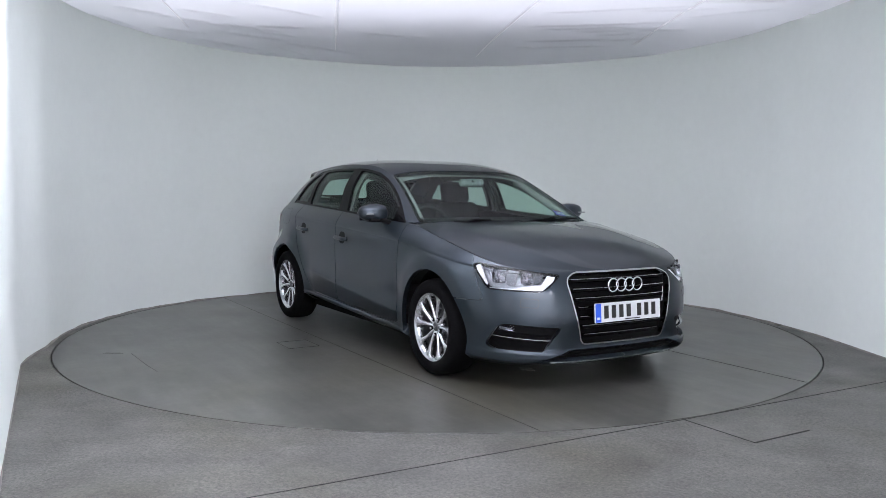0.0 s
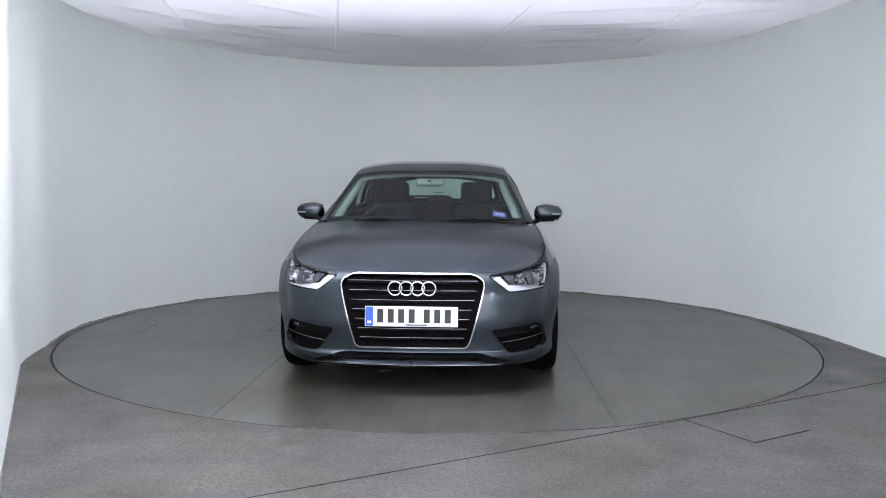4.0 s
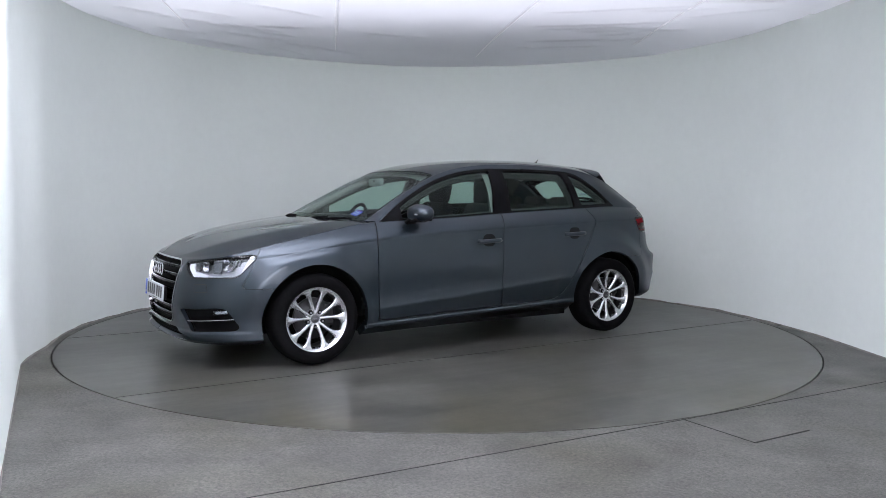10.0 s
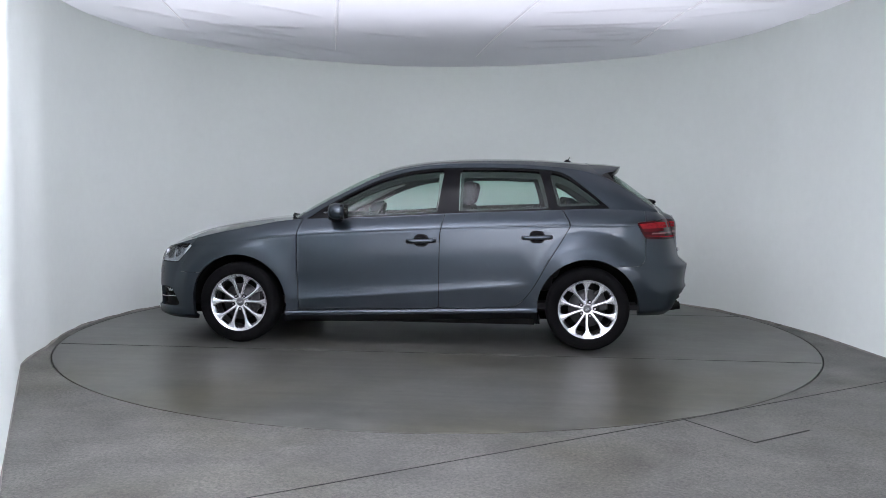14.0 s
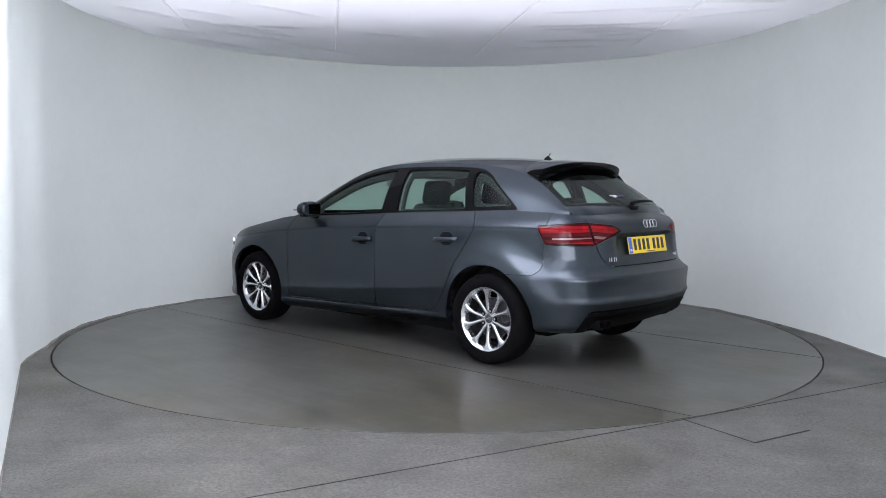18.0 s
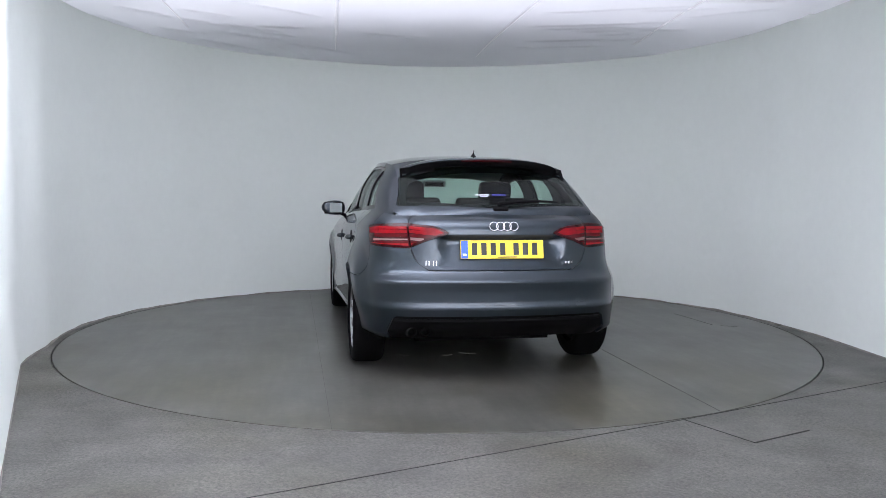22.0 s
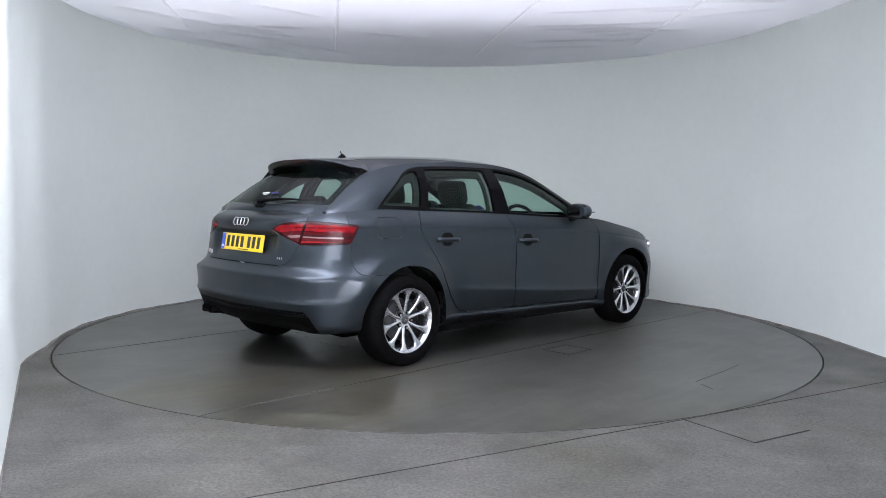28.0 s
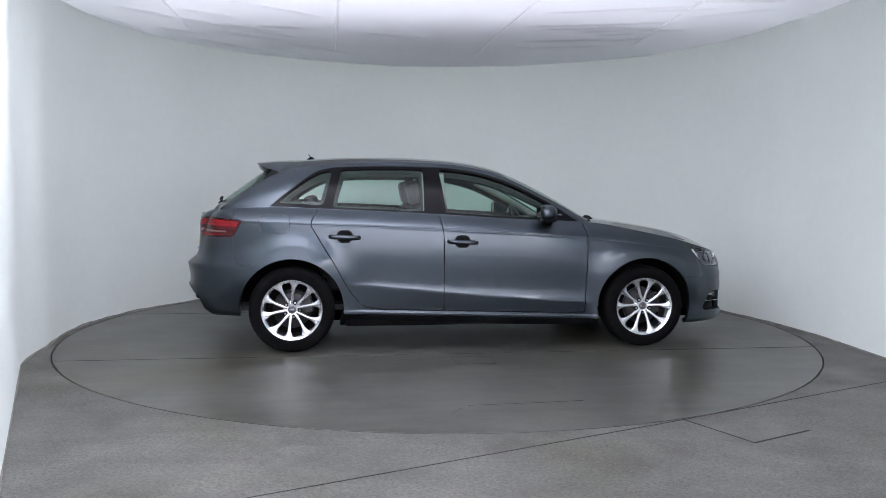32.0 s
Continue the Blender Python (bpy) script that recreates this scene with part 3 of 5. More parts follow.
def off_side(x, z):
    """How far the body's side lies inside its widest line."""
    zh, zl = crease_high(x), crease_low(x)
    t = z - zh
    c = np.clip(t, 0, 0.1)
    up = 0.018 + 0.38 * c + 3.7 * c * c + 0.8 * np.maximum(t - 0.1, 0)
    ledge = 0.249 + (0.956 - x) * 0.0286
    k = np.clip((z - 0.55) / np.maximum(zh - 0.55, 0.05), 0, 1.2)
    doors = step(1.0, 0.8, x) * step(-1.0, -0.78, x)
    mid = 0.018 * k ** 1.6 + 0.0022 * np.exp(-((t + 0.008) / 0.006) ** 2) + 0.10 * np.maximum(0.76 - z, 0) ** 1.3 * doors
    low = np.maximum(zl - z, 0) * 0.045 * step(-1.45, -1.0, x) + np.maximum(ledge - 0.03 - z, 0) * 1.5
    fade = step(0.95, 0.80, x) * step(-0.93, -0.72, x)
    reach = 0.028 + 0.035 * np.clip((x + 0.8) / 1.6, 0, 1)
    ridge = (0.009 + 0.016 * np.clip((x + 0.8) / 1.6, 0, 1)) * np.where(z > zl, np.exp(-((z - zl) / reach)), np.exp(-(zl - z) / 0.5)) * fade
    off = np.where(t > 0, up, mid) + low - ridge - 0.012 * step(ledge + 0.001, ledge - 0.012, z) * doors
    off = off - 0.026 * step(0.76, 0.60, z) * step(-0.95, -1.25, x)
    for xc in (AXLE, -AXLE):
        d = np.hypot(x - xc, z - WHEEL_Z)
        ramp = np.clip((0.575 - d) / 0.125, 0, 1)
        off = off - (0.034 if xc > 0 else 0.038) * ramp ** 1.25 * (step(0.84, 1.34, x) if xc > 0 else step(-0.86, -1.25, x)) * step(0.28, 0.55, z) * step(0.03, -0.07, t)
    return off


def ring(a, z):
    """The lower body: arc length a from the nose along the plan, height z."""
    x, y = plan_x(a), plan_y(a)
    e = 1e-3
    dx, dy = plan_x(a + e) - plan_x(a - e), plan_y(a + e) - plan_y(a - e)
    l = np.hypot(dx, dy)
    nx, ny = dy / l, -dx / l
    wf, wr, ws = np.maximum(nx, 0) ** 2, np.maximum(-nx, 0) ** 2, ny * ny
    off = wf * off_front(z) + wr * (off_rear(z) + plate_recess(z) * step(0.43, 0.34, np.abs(y))) + ws * off_side(x, z) + 4 * wr * ws * corner_inset(z)
    return np.stack([x - nx * off, y - ny * off, z], -1)


def body(a, w):
    """The same with rows that follow the creases: w runs 0..1 sill, 1..2 side, 2..3 shoulder."""
    x = plan_x(a)
    zt = top_edge(x)
    zh = np.minimum(crease_high(x), zt - 0.012)
    zl = crease_low(x)
    z0 = 0.165
    z = np.where(w < 1, z0 + (zl - z0) * w, np.where(w < 2, zl + (zh - zl) * (w - 1), zh + (zt - zh) * (w - 2)))
    return ring(a, z)


_ea = np.linspace(0, ARC, 600)
EDGE = ring(_ea, top_edge(plan_x(_ea)))
_o = np.argsort(EDGE[:, 0], kind="stable")


def edge_y(x):
    return np.interp(x, EDGE[_o, 0], EDGE[_o, 1])


def edge_z(x):
    return np.interp(x, EDGE[_o, 0], EDGE[_o, 2])


NOSE_X = float(EDGE[0, 0])
bonnet_mid = spline((NOSE_X, 1.97, 1.911, 1.776, 1.597, 1.372, 1.146, 1.0, 0.8), (0.705, 0.757, 0.785, 0.838, 0.886, 0.925, 0.955, 0.97, 0.985))


def bonnet_top(t, q):
    """t 0 at the nose to 1 at the windscreen, q across."""
    x = NOSE_X - (NOSE_X - 0.86) * t * t
    ye, ze = edge_y(x), edge_z(x)
    zc = bonnet_mid(x)
    bulge = 0.024 * np.maximum(0, 1 - np.abs(np.abs(q) - 0.50 - 0.27 * t) / 0.28) * step(0.05, 0.4, t) * step(1.05, 0.8, t)
    return np.stack([x, q * ye, zc - (zc - ze) * np.abs(q) ** 2.3 + bulge * 0.5], -1)


roof_mid = spline((1.12, 0.987, 0.691, 0.463, 0.30, 0.12, -0.055, -0.389, -0.726, -1.017, -1.3, -1.47, -1.58, -1.70, -1.85, -1.96),
                  (0.885, 0.975, 1.148, 1.262, 1.330, 1.380, 1.407, 1.430, 1.433, 1.425, 1.406, 1.376, 1.312, 1.225, 1.112, 1.03))
rail_z = spline((1.12, 0.90, 0.70, 0.496, 0.241, -0.015, -0.30, -0.65, -1.0, -1.3, -1.5, -1.65, -1.8, -1.96),
                (0.83, 0.952, 1.067, 1.174, 1.291, 1.355, 1.380, 1.383, 1.366, 1.328, 1.258, 1.168, 1.062, 0.945))
rail_y = spline((1.12, 0.90, 0.60, 0.30, 0.0, -0.4, -0.8, -1.2, -1.5, -1.7, -1.96),
                (0.765, 0.735, 0.672, 0.615, 0.588, 0.595, 0.592, 0.580, 0.580, 0.607, 0.69))


def roof(x, q):
    zr, zc, yr = rail_z(x), roof_mid(x), rail_y(x)
    yr = np.where(x < -1.6, np.minimum(yr, edge_y(x)), yr)
    return np.stack([x, q * yr, zr + (zc - zr) * (1 - np.abs(q) ** (2.4 + 0.8 * step(-1.6, -1.2, x) * step(0.95, 0.4, x)))], -1)


def flank(x, v):
    """The side of the cabin, from the belt (v 0) up to the roof's rail (v 1)."""
    yb, zb, yr, zr = edge_y(x), edge_z(x), rail_y(x), rail_z(x)
    bow = 0.022 * 4 * v * (1 - v) * np.clip((zr - zb) / 0.3, 0, 1) + 0.028 * np.sin(np.pi * np.clip(v, 0, 1)) ** 2 * v * np.clip((zr - zb) / 0.3, 0, 1)
    return np.stack([x, yb + (yr - yb) * v + bow, zb + (zr - zb) * v], -1)


# ---- regions of the body (positive inside), for its left side ----
GAP = 0.0033
door_front_x = smooth_curve((0.2, 0.275, 0.83, 0.942, 1.3), (0.849, 0.851, 0.865, 0.84, 0.74))
door_mid_x = smooth_curve((0.2, 0.289, 0.83, 0.997, 1.4), (-0.213, -0.214, -0.219, -0.25, -0.33))
door_rear_x = smooth_curve((0.2, 0.30, 0.33, 0.385, 0.663, 0.85, 0.926, 1.023, 1.4), (-0.70, -0.74, -0.80, -0.861, -1.028, -1.142, -1.180, -1.137, -0.98))


def door_low(x):
    return 0.265 + (0.851 - x) * 0.026


def r_arch(p):
    return np.minimum(np.hypot(p[:, 0] - AXLE, p[:, 2] - WHEEL_Z) - ARCH_R, np.hypot(p[:, 0] + AXLE, p[:, 2] - WHEEL_Z) - ARCH_R)


def r_front_door(p):
    x, z = p[:, 0], p[:, 2]
    return rounded([door_front_x(z) - x, x - door_mid_x(z), z - door_low(x)], 0.03)


def r_rear_door(p):
    x, z = p[:, 0], p[:, 2]
    return rounded([door_mid_x(z) - x, (x - door_rear_x(z)) * 0.87, z - door_low(x)], 0.03)


def r_headlamp(u, z):
    return polygon(u, z, ((0.452, 0.692), (0.75, 0.729), (1.015, 0.756), (1.04, 0.735), (0.915, 0.607), (0.575, 0.597)), 0.014)


def r_grille(u, z):
    return polygon(u, z, ((-0.37, 0.702), (0.37, 0.702), (0.428, 0.66), (0.325, 0.282), (-0.325, 0.282), (-0.428, 0.66)), 0.03)


def r_fog(u, z):
    return polygon(u, z, ((0.455, 0.388), (0.80, 0.412), (0.842, 0.398), (0.925, 0.285), (0.90, 0.262), (0.57, 0.248)), 0.014)


def r_intake(u, z):
    return polygon(u, z, ((-0.40, 0.258), (0.40, 0.258), (0.60, 0.192), (-0.60, 0.192)), 0.01)


def r_bumper_front(p):
    """The part of the nose that belongs to the bumper."""
    x, z = p[:, 0], p[:, 2]
    fender = rounded([z - 0.535, 1.815 - 0.55 * (z - 0.535) - x], 0.03)
    return np.minimum(-fender, x - 1.3)


def r_tail(ur, z):
    return polygon(ur, z, ((0.338, 0.917), (0.415, 0.957), (0.57, 0.973), (0.75, 0.978), (1.065, 0.950), (1.0, 0.834), (0.62, 0.824)), 0.014)


gate_edge = smooth_curve((0.60, 0.70, 0.74, 0.83, 0.95, 1.04), (0.44, 0.49, 0.545, 0.605, 0.655, 0.70))


def r_gate(ur, z):
    return rounded([gate_edge(z) - ur, z - 0.69], 0.035)


def r_bumper_rear(p):
    """The part of the tail that belongs to the bumper."""
    x, z = p[:, 0], p[:, 2]
    return np.minimum(-rounded([z - 0.632, x + 1.735], 0.07), -1.3 - x)


def r_valance(ur, z):
    return rounded([0.414 - z, (0.40 - (ur - 0.70) * 1.5 - z) * 0.55], 0.02)


def r_fuel(p):
    x, z = p[:, 0], p[:, 2]
    return polygon(x, z, ((-1.545, 0.995), (-1.335, 0.995), (-1.335, 0.862), (-1.545, 0.862)), 0.045)


# cabin openings, in the side view
window_top = smooth_curve((0.80, 0.66, 0.496, 0.241, -0.015, -0.25, -0.6, -0.98, -1.085, -1.15, -1.25, -1.376, -1.5), (0.94, 1.036, 1.131, 1.247, 1.310, 1.332, 1.336, 1.325, 1.311, 1.288, 1.221, 1.122, 1.018))


def r_cabin_opening(p):
    x, z = p[:, 0], p[:, 2]
    return rounded([(window_top(x) + 0.017 - z) * 0.8, z - edge_z(x) - 0.004], 0.012)


def r_glass_front(p):
    x, z = p[:, 0], p[:, 2]
    return rounded([(window_top(x) - z) * 0.8, z - edge_z(x) - 0.018, 0.62 - x, x + 0.19 + (z - 1) * 0.14], 0.012)


def r_glass_rear(p):
    x, z = p[:, 0], p[:, 2]
    return rounded([(window_top(x) - z) * 0.8, z - edge_z(x) - 0.018, -0.355 - x, (x + 1.035 - (z - 1.03) * 0.24) * 0.97], 0.015)


def r_glass_quarter(p):
    x, z = p[:, 0], p[:, 2]
    return rounded([(window_top(x) - z) * 0.75, z - edge_z(x) - 0.03, (-1.10 + (z - 1.03) * 0.24 - x) * 0.97], 0.025)


# ---- the car ----
car = tagged(new("car"), "dark grey metallic five-door hatchback with silver alloy wheels on the turntable", "car")
A_SIDE = np.concatenate([np.linspace(0, 1.25, 72), np.linspace(1.27, 3.4, 96), np.linspace(3.42, ARC, 72)])
W_ROWS = np.concatenate([np.linspace(0, 1, 15), np.array([1.02, 1.045, 1.08, 1.12]), np.linspace(1.17, 1.94, 17), np.array([1.962, 1.974, 1.984, 1.993, 2.0]), np.linspace(2, 3, 9)[1:]])

W_FINE = np.concatenate([np.linspace(0, 1, 20), np.linspace(1, 2, 52)[1:], np.linspace(2, 3, 10)[1:]])


def span(lo, hi):
    return A_SIDE[(A_SIDE >= lo) & (A_SIDE <= hi)]


def side_pair(name, patch, mat, label="", parent=None, **kw):
    """The piece on the car's left and its mirror image on the right."""
    other = patch.mirror()
    return [patch.build(name, mat, parent or car, label, **kw), other.build(name, mat, parent or car, label, **kw)]


def not_lamp(p, u, v):
    return -r_headlamp(u, p[:, 2]) - GAP


# doors
fd = cut(body, span(1.5, 3.3), W_ROWS, [lambda p, u, v: r_front_door(p) - GAP])
front_doors = side_pair("front_door", fd, PAINT, "grey metallic front door")
rd = cut(body, span(2.7, 4.2), W_ROWS, [lambda p, u, v: r_rear_door(p) - GAP, lambda p, u, v: r_arch(p)])
rear_doors = side_pair("rear_door", rd, PAINT, "grey metallic rear door")
# front wings
wing = cut(body, span(0.5, 2.0), W_ROWS, [lambda p, u, v: -r_front_door(p) - GAP, lambda p, u, v: -r_bumper_front(p) - GAP * 0.5, not_lamp,
                                           lambda p, u, v: r_arch(p), lambda p, u, v: p[:, 0] - door_front_x(p[:, 2]) - GAP, lambda p, u, v: p[:, 2] - 0.262])
side_pair("front_wing", wing, PAINT, "grey metallic front wing with a flared arch", thick=0.03)
# sills
sill = cut(body, span(1.2, 4.0), np.linspace(0, 1.1, 70), [lambda p, u, v: -np.maximum(r_front_door(p), r_rear_door(p)) - GAP, lambda p, u, v: r_arch(p),
                                         lambda p, u, v: np.minimum(0.36 - p[:, 2], np.minimum(p[:, 0] + 1.1, 1.0 - p[:, 0])),
                                         lambda p, u, v: np.where(p[:, 0] > 0.84, 0.264 - p[:, 2], 1.0), lambda p, u, v: np.where(p[:, 0] < -0.7, 0.345 - p[:, 2], 1.0)])
side_pair("sill", sill, PAINT, "grey sill below the doors", thick=0.05)
# rear quarters, the right one with the fuel flap's opening
quarter_keep = [lambda p, u, v: door_rear_x(p[:, 2]) * 0.87 - p[:, 0] * 0.87 - GAP, lambda p, u, v: -r_bumper_rear(p) - GAP * 0.5, lambda p, u, v: r_arch(p),
                lambda p, u, v: -r_tail(ARC - u, p[:, 2]) - GAP, lambda p, u, v: -r_gate(ARC - u, p[:, 2]) - GAP, lambda p, u, v: p[:, 2] - 0.33]
quarter_l = cut(body, span(3.3, ARC), W_ROWS, quarter_keep)
quarter_r = cut(body, span(3.3, ARC), W_ROWS, quarter_keep + [lambda p, u, v: -r_fuel(p) - 0.003]).mirror()
fuel = cut(body, np.linspace(3.9, 4.5, 34), np.linspace(1.6, 3, 30), [lambda p, u, v: r_fuel(p)]).mirror()
# cabin side: pillars and roof rail round the window opening
flank_keep = [lambda p, u, v: -r_cabin_opening(p), lambda p, u, v: edge_y(p[:, 0]) - rail_y(p[:, 0]) + 0.002]
VV = np.linspace(0, 1, 24)
flank_x = np.concatenate([np.linspace(-1.90, -1.0, 60), np.linspace(-0.97, 0.92, 70)])
post = cut(flank, flank_x, VV, flank_keep)
quarter_l.plus(post).build("rear_quarter", PAINT, car, "grey rear quarter panel running into the roof rail", thick=0.03)
quarter_r.plus(post.mirror()).build("rear_quarter", PAINT, car, "grey rear quarter panel with the fuel flap", thick=0.03)
fuel.build("fuel_flap", PAINT, car, "grey rounded square fuel flap", thick=0.006)

# bonnet and roof
QQ = np.concatenate([[-1], np.linspace(-0.985, 0.985, 61), [1]])
def bonnet_rear(y):
    return 1.022 - 0.10 * (y / 0.75) ** 2


bon = cut(bonnet_top, np.linspace(0.0, 1, 44), QQ, [lambda p, u, v: p[:, 0] - bonnet_rear(p[:, 1]), lambda p, u, v: (1 - np.abs(v)) * 0.8 - 0.007 * step(1.95, 1.75, p[:, 0]) + 1e-4])
cut(bonnet_top, np.linspace(0.8, 1, 14), np.linspace(-0.97, 0.97, 31), []).build("cowl", BLACK, car, "black plastic cowl under the windscreen", thick=0.02, lift=-0.02)
bon.build("bonnet", PAINT, car, "grey bonnet with two soft power lines", thick=0.012)


def screen_low(y):
    return 1.012 - 0.11 * (y / 0.72) ** 2


def screen_top(y):
    return 0.315 - 0.05 * (y / 0.55) ** 2


def r_screen(p):
    return rounded([screen_low(p[:, 1]) - p[:, 0], p[:, 0] - screen_top(p[:, 1]), (rail_y(p[:, 0]) - np.abs(p[:, 1])) - 0.014], 0.025)


def r_rear_window(p):
    return rounded([p[:, 0] + 1.905 - 0.115 * (p[:, 1] / 0.6) ** 2, -1.50 - p[:, 0], (rail_y(p[:, 0]) - np.abs(p[:, 1])) - 0.008], 0.02)


def r_rear_pane(p):
    return rounded([p[:, 0] + 1.875 - 0.115 * (p[:, 1] / 0.6) ** 2, -1.60 - p[:, 0], (rail_y(p[:, 0]) - np.abs(p[:, 1])) - 0.062], 0.04)


roof_x = np.concatenate([np.linspace(-1.958, -1.4, 40), np.linspace(-1.37, 0.2, 50), np.linspace(0.22, 1.06, 40)])
skin = cut(roof, roof_x, QQ, [lambda p, u, v: -r_screen(p) - 0.004, lambda p, u, v: -r_rear_window(p) - 0.004, lambda p, u, v: p[:, 2] - 0.958 - 0.02 * (p[:, 0] < 0),
                                      lambda p, u, v: np.maximum(p[:, 0] + 1.77, np.abs(p[:, 1]) - rail_y(p[:, 0]) + 0.035)])


def gate_strip(y, v):
    """The tailgate between the rear window's foot (v 0) and the body's upper edge (v 1)."""
    xb = -1.910 + 0.115 * (y / 0.6) ** 2
    up = roof(xb, y / rail_y(xb))
    rear = np.arange(len(EDGE)) > 400
    order = np.argsort(EDGE[rear, 1])
    xe, ze = (np.interp(np.abs(y), EDGE[rear, 1][order], EDGE[rear, k][order]) for k in (0, 2))
    low = np.stack([xe, y, ze], -1)
    bow = (0.006 * 4 * v * (1 - v))[:, None] * np.array([-0.7, 0.0, 0.7])
    return up + (low - up) * v[:, None] + bow


gate_top = cut(gate_strip, np.linspace(-0.632, 0.632, 51), np.linspace(0, 1, 8), [])
skin.build("roof", PAINT, car, "grey metallic roof and windscreen pillars", thick=0.03)
lining = cut(roof, np.linspace(-1.45, 0.34, 40), np.linspace(-0.94, 0.94, 31), [])
lining.build("headlining", LINING, car, "pale grey headlining", thick=0, lift=-0.035)
cut(roof, roof_x, QQ, [lambda p, u, v: r_screen(p)]).build("windscreen", GLASS, car, "green-tinted windscreen", thick=0, lift=-0.003)
frit = cut(roof, roof_x, QQ, [lambda p, u, v: r_screen(p), lambda p, u, v: 0.03 - rounded([screen_low(p[:, 1]) - p[:, 0] - 0.02, p[:, 0] - screen_top(p[:, 1]) + 0.005, rail_y(p[:, 0]) - np.abs(p[:, 1]) - 0.004], 0.025)])
frit.build("screen_border", GLOSSBLACK, car, "black printed border of the windscreen", thick=0, lift=-0.006)
cut(roof, roof_x, QQ, [lambda p, u, v: r_rear_window(p)]).build("rear_window", GLASS, car, "dark tinted rear window", thick=0, lift=-0.003)
frit2 = cut(roof, roof_x, QQ, [lambda p, u, v: r_rear_window(p), lambda p, u, v: -r_rear_pane(p)])
frit2.build("rear_window_border", GLOSSBLACK, car, "black printed border of the rear window", thick=0, lift=-0.006)

# cabin side windows in their black frames
trim = cut(flank, np.linspace(-1.52, 0.82, 150), np.linspace(0, 1, 40), [lambda p, u, v: r_cabin_opening(p) - 0.001, lambda p, u, v: -r_glass_front(p), lambda p, u, v: -r_glass_rear(p), lambda p, u, v: -r_glass_quarter(p)])
side_pair("window_frame", trim, GLOSSBLACK, "gloss black window frames and pillar", thick=0.025, lift=-0.004)
for k, (name, reg, lo, hi, own) in enumerate((("front_door_glass", r_glass_front, -0.3, 0.75, front_doors), ("rear_door_glass", r_glass_rear, -1.2, -0.3, rear_doors), ("quarter_glass", r_glass_quarter, -1.52, -1.0, None))):
    pane = cut(flank, np.linspace(lo, hi, 50), np.linspace(0, 1, 40), [lambda p, u, v, reg=reg: reg(p) + 0.003])
    for i, pa in enumerate((pane, pane.mirror())):
        pa.build(name, GLASS, own[i] if own else car, "green-tinted side glass", thick=0, lift=-0.012)

# pale trim round the windows inside the cabin
for name, reg, lo, hi, inset in (("front_window_trim", r_glass_front, -0.3, 0.75, 0.02), ("rear_window_trim", r_glass_rear, -1.2, -0.3, 0.024), ("quarter_window_trim", r_glass_quarter, -1.52, -1.0, 0.03)):
    edge = cut(flank, np.linspace(lo, hi, 50), np.linspace(0.02, 0.98, 40), [lambda p, u, v, reg=reg: reg(p) + 0.045, lambda p, u, v, reg=reg, inset=inset: 0.06 - rounded([reg(p) - inset + 0.06, np.full(len(p), 1.0)], 0.06)])
    side_pair(name, edge, WINDOWTRIM, "grey inner trim round a side window", thick=0.02, lift=-0.05)

rail_trim = cut(flank, np.linspace(-1.45, 0.86, 110), np.linspace(0.3, 1, 40), [lambda p, u, v: p[:, 2] - window_top(p[:, 0]) + 0.004])
side_pair("rail_trim", rail_trim, RAILTRIM, "pale grey lining along the roof rail and front pillar", thick=0, lift=-0.04)
screen_trim = cut(roof, np.linspace(0.30, 0.98, 40), np.linspace(0.935, 0.985, 5), [])
side_pair("pillar_lining", screen_trim, RAILTRIM, "pale grey lining inside the windscreen pillar", thick=0, lift=-0.022)

# front bumper
bump = cut(body, span(0.0, 1.9), W_FINE, [lambda p, u, v: r_bumper_front(p) - GAP * 0.5, lambda p, u, v: -r_headlamp(u, p[:, 2]) - GAP, lambda p, u, v: -r_grille(u, p[:, 2]),
                                            lambda p, u, v: -r_fog(u, p[:, 2]), lambda p, u, v: -r_intake(u, p[:, 2]), lambda p, u, v: r_arch(p), lambda p, u, v: p[:, 2] - 0.168])
bumper_front = bump.mirror(True).build("front_bumper", PAINT, car, "grey front bumper with a large trapezoid grille opening", thick=0.03)
# rear bumper, valance and tailgate
rb = cut(body, span(3.6, ARC), W_FINE, [lambda p, u, v: r_bumper_rear(p) - GAP * 0.5, lambda p, u, v: -r_tail(ARC - u, p[:, 2]) - GAP, lambda p, u, v: -r_gate(ARC - u, p[:, 2]) - GAP,
                                          lambda p, u, v: -r_valance(ARC - u, p[:, 2]), lambda p, u, v: r_arch(p), lambda p, u, v: p[:, 2] - 0.262])
bumper_rear = rb.mirror(True).build("rear_bumper", PAINT, car, "grey rear bumper", thick=0.03)
val = cut(body, span(3.6, ARC), W_FINE, [lambda p, u, v: r_valance(ARC - u, p[:, 2]) - 0.002, lambda p, u, v: r_arch(p), lambda p, u, v: p[:, 2] - 0.245])
val.mirror(True).build("rear_valance", BLACK, car, "black plastic rear valance", thick=0.04, lift=-0.016)
gate = cut(body, span(3.9, ARC), W_FINE, [lambda p, u, v: r_gate(ARC - u, p[:, 2]) - GAP, lambda p, u, v: -r_tail(ARC - u, p[:, 2]) - GAP])
tailgate = gate.mirror(True).build("tailgate", PAINT, car, "grey tailgate with a chrome emblem", thick=0.02)
gate_top.build("tailgate_top", PAINT, tailgate, "grey strip of the tailgate under the rear window", thick=0.02)
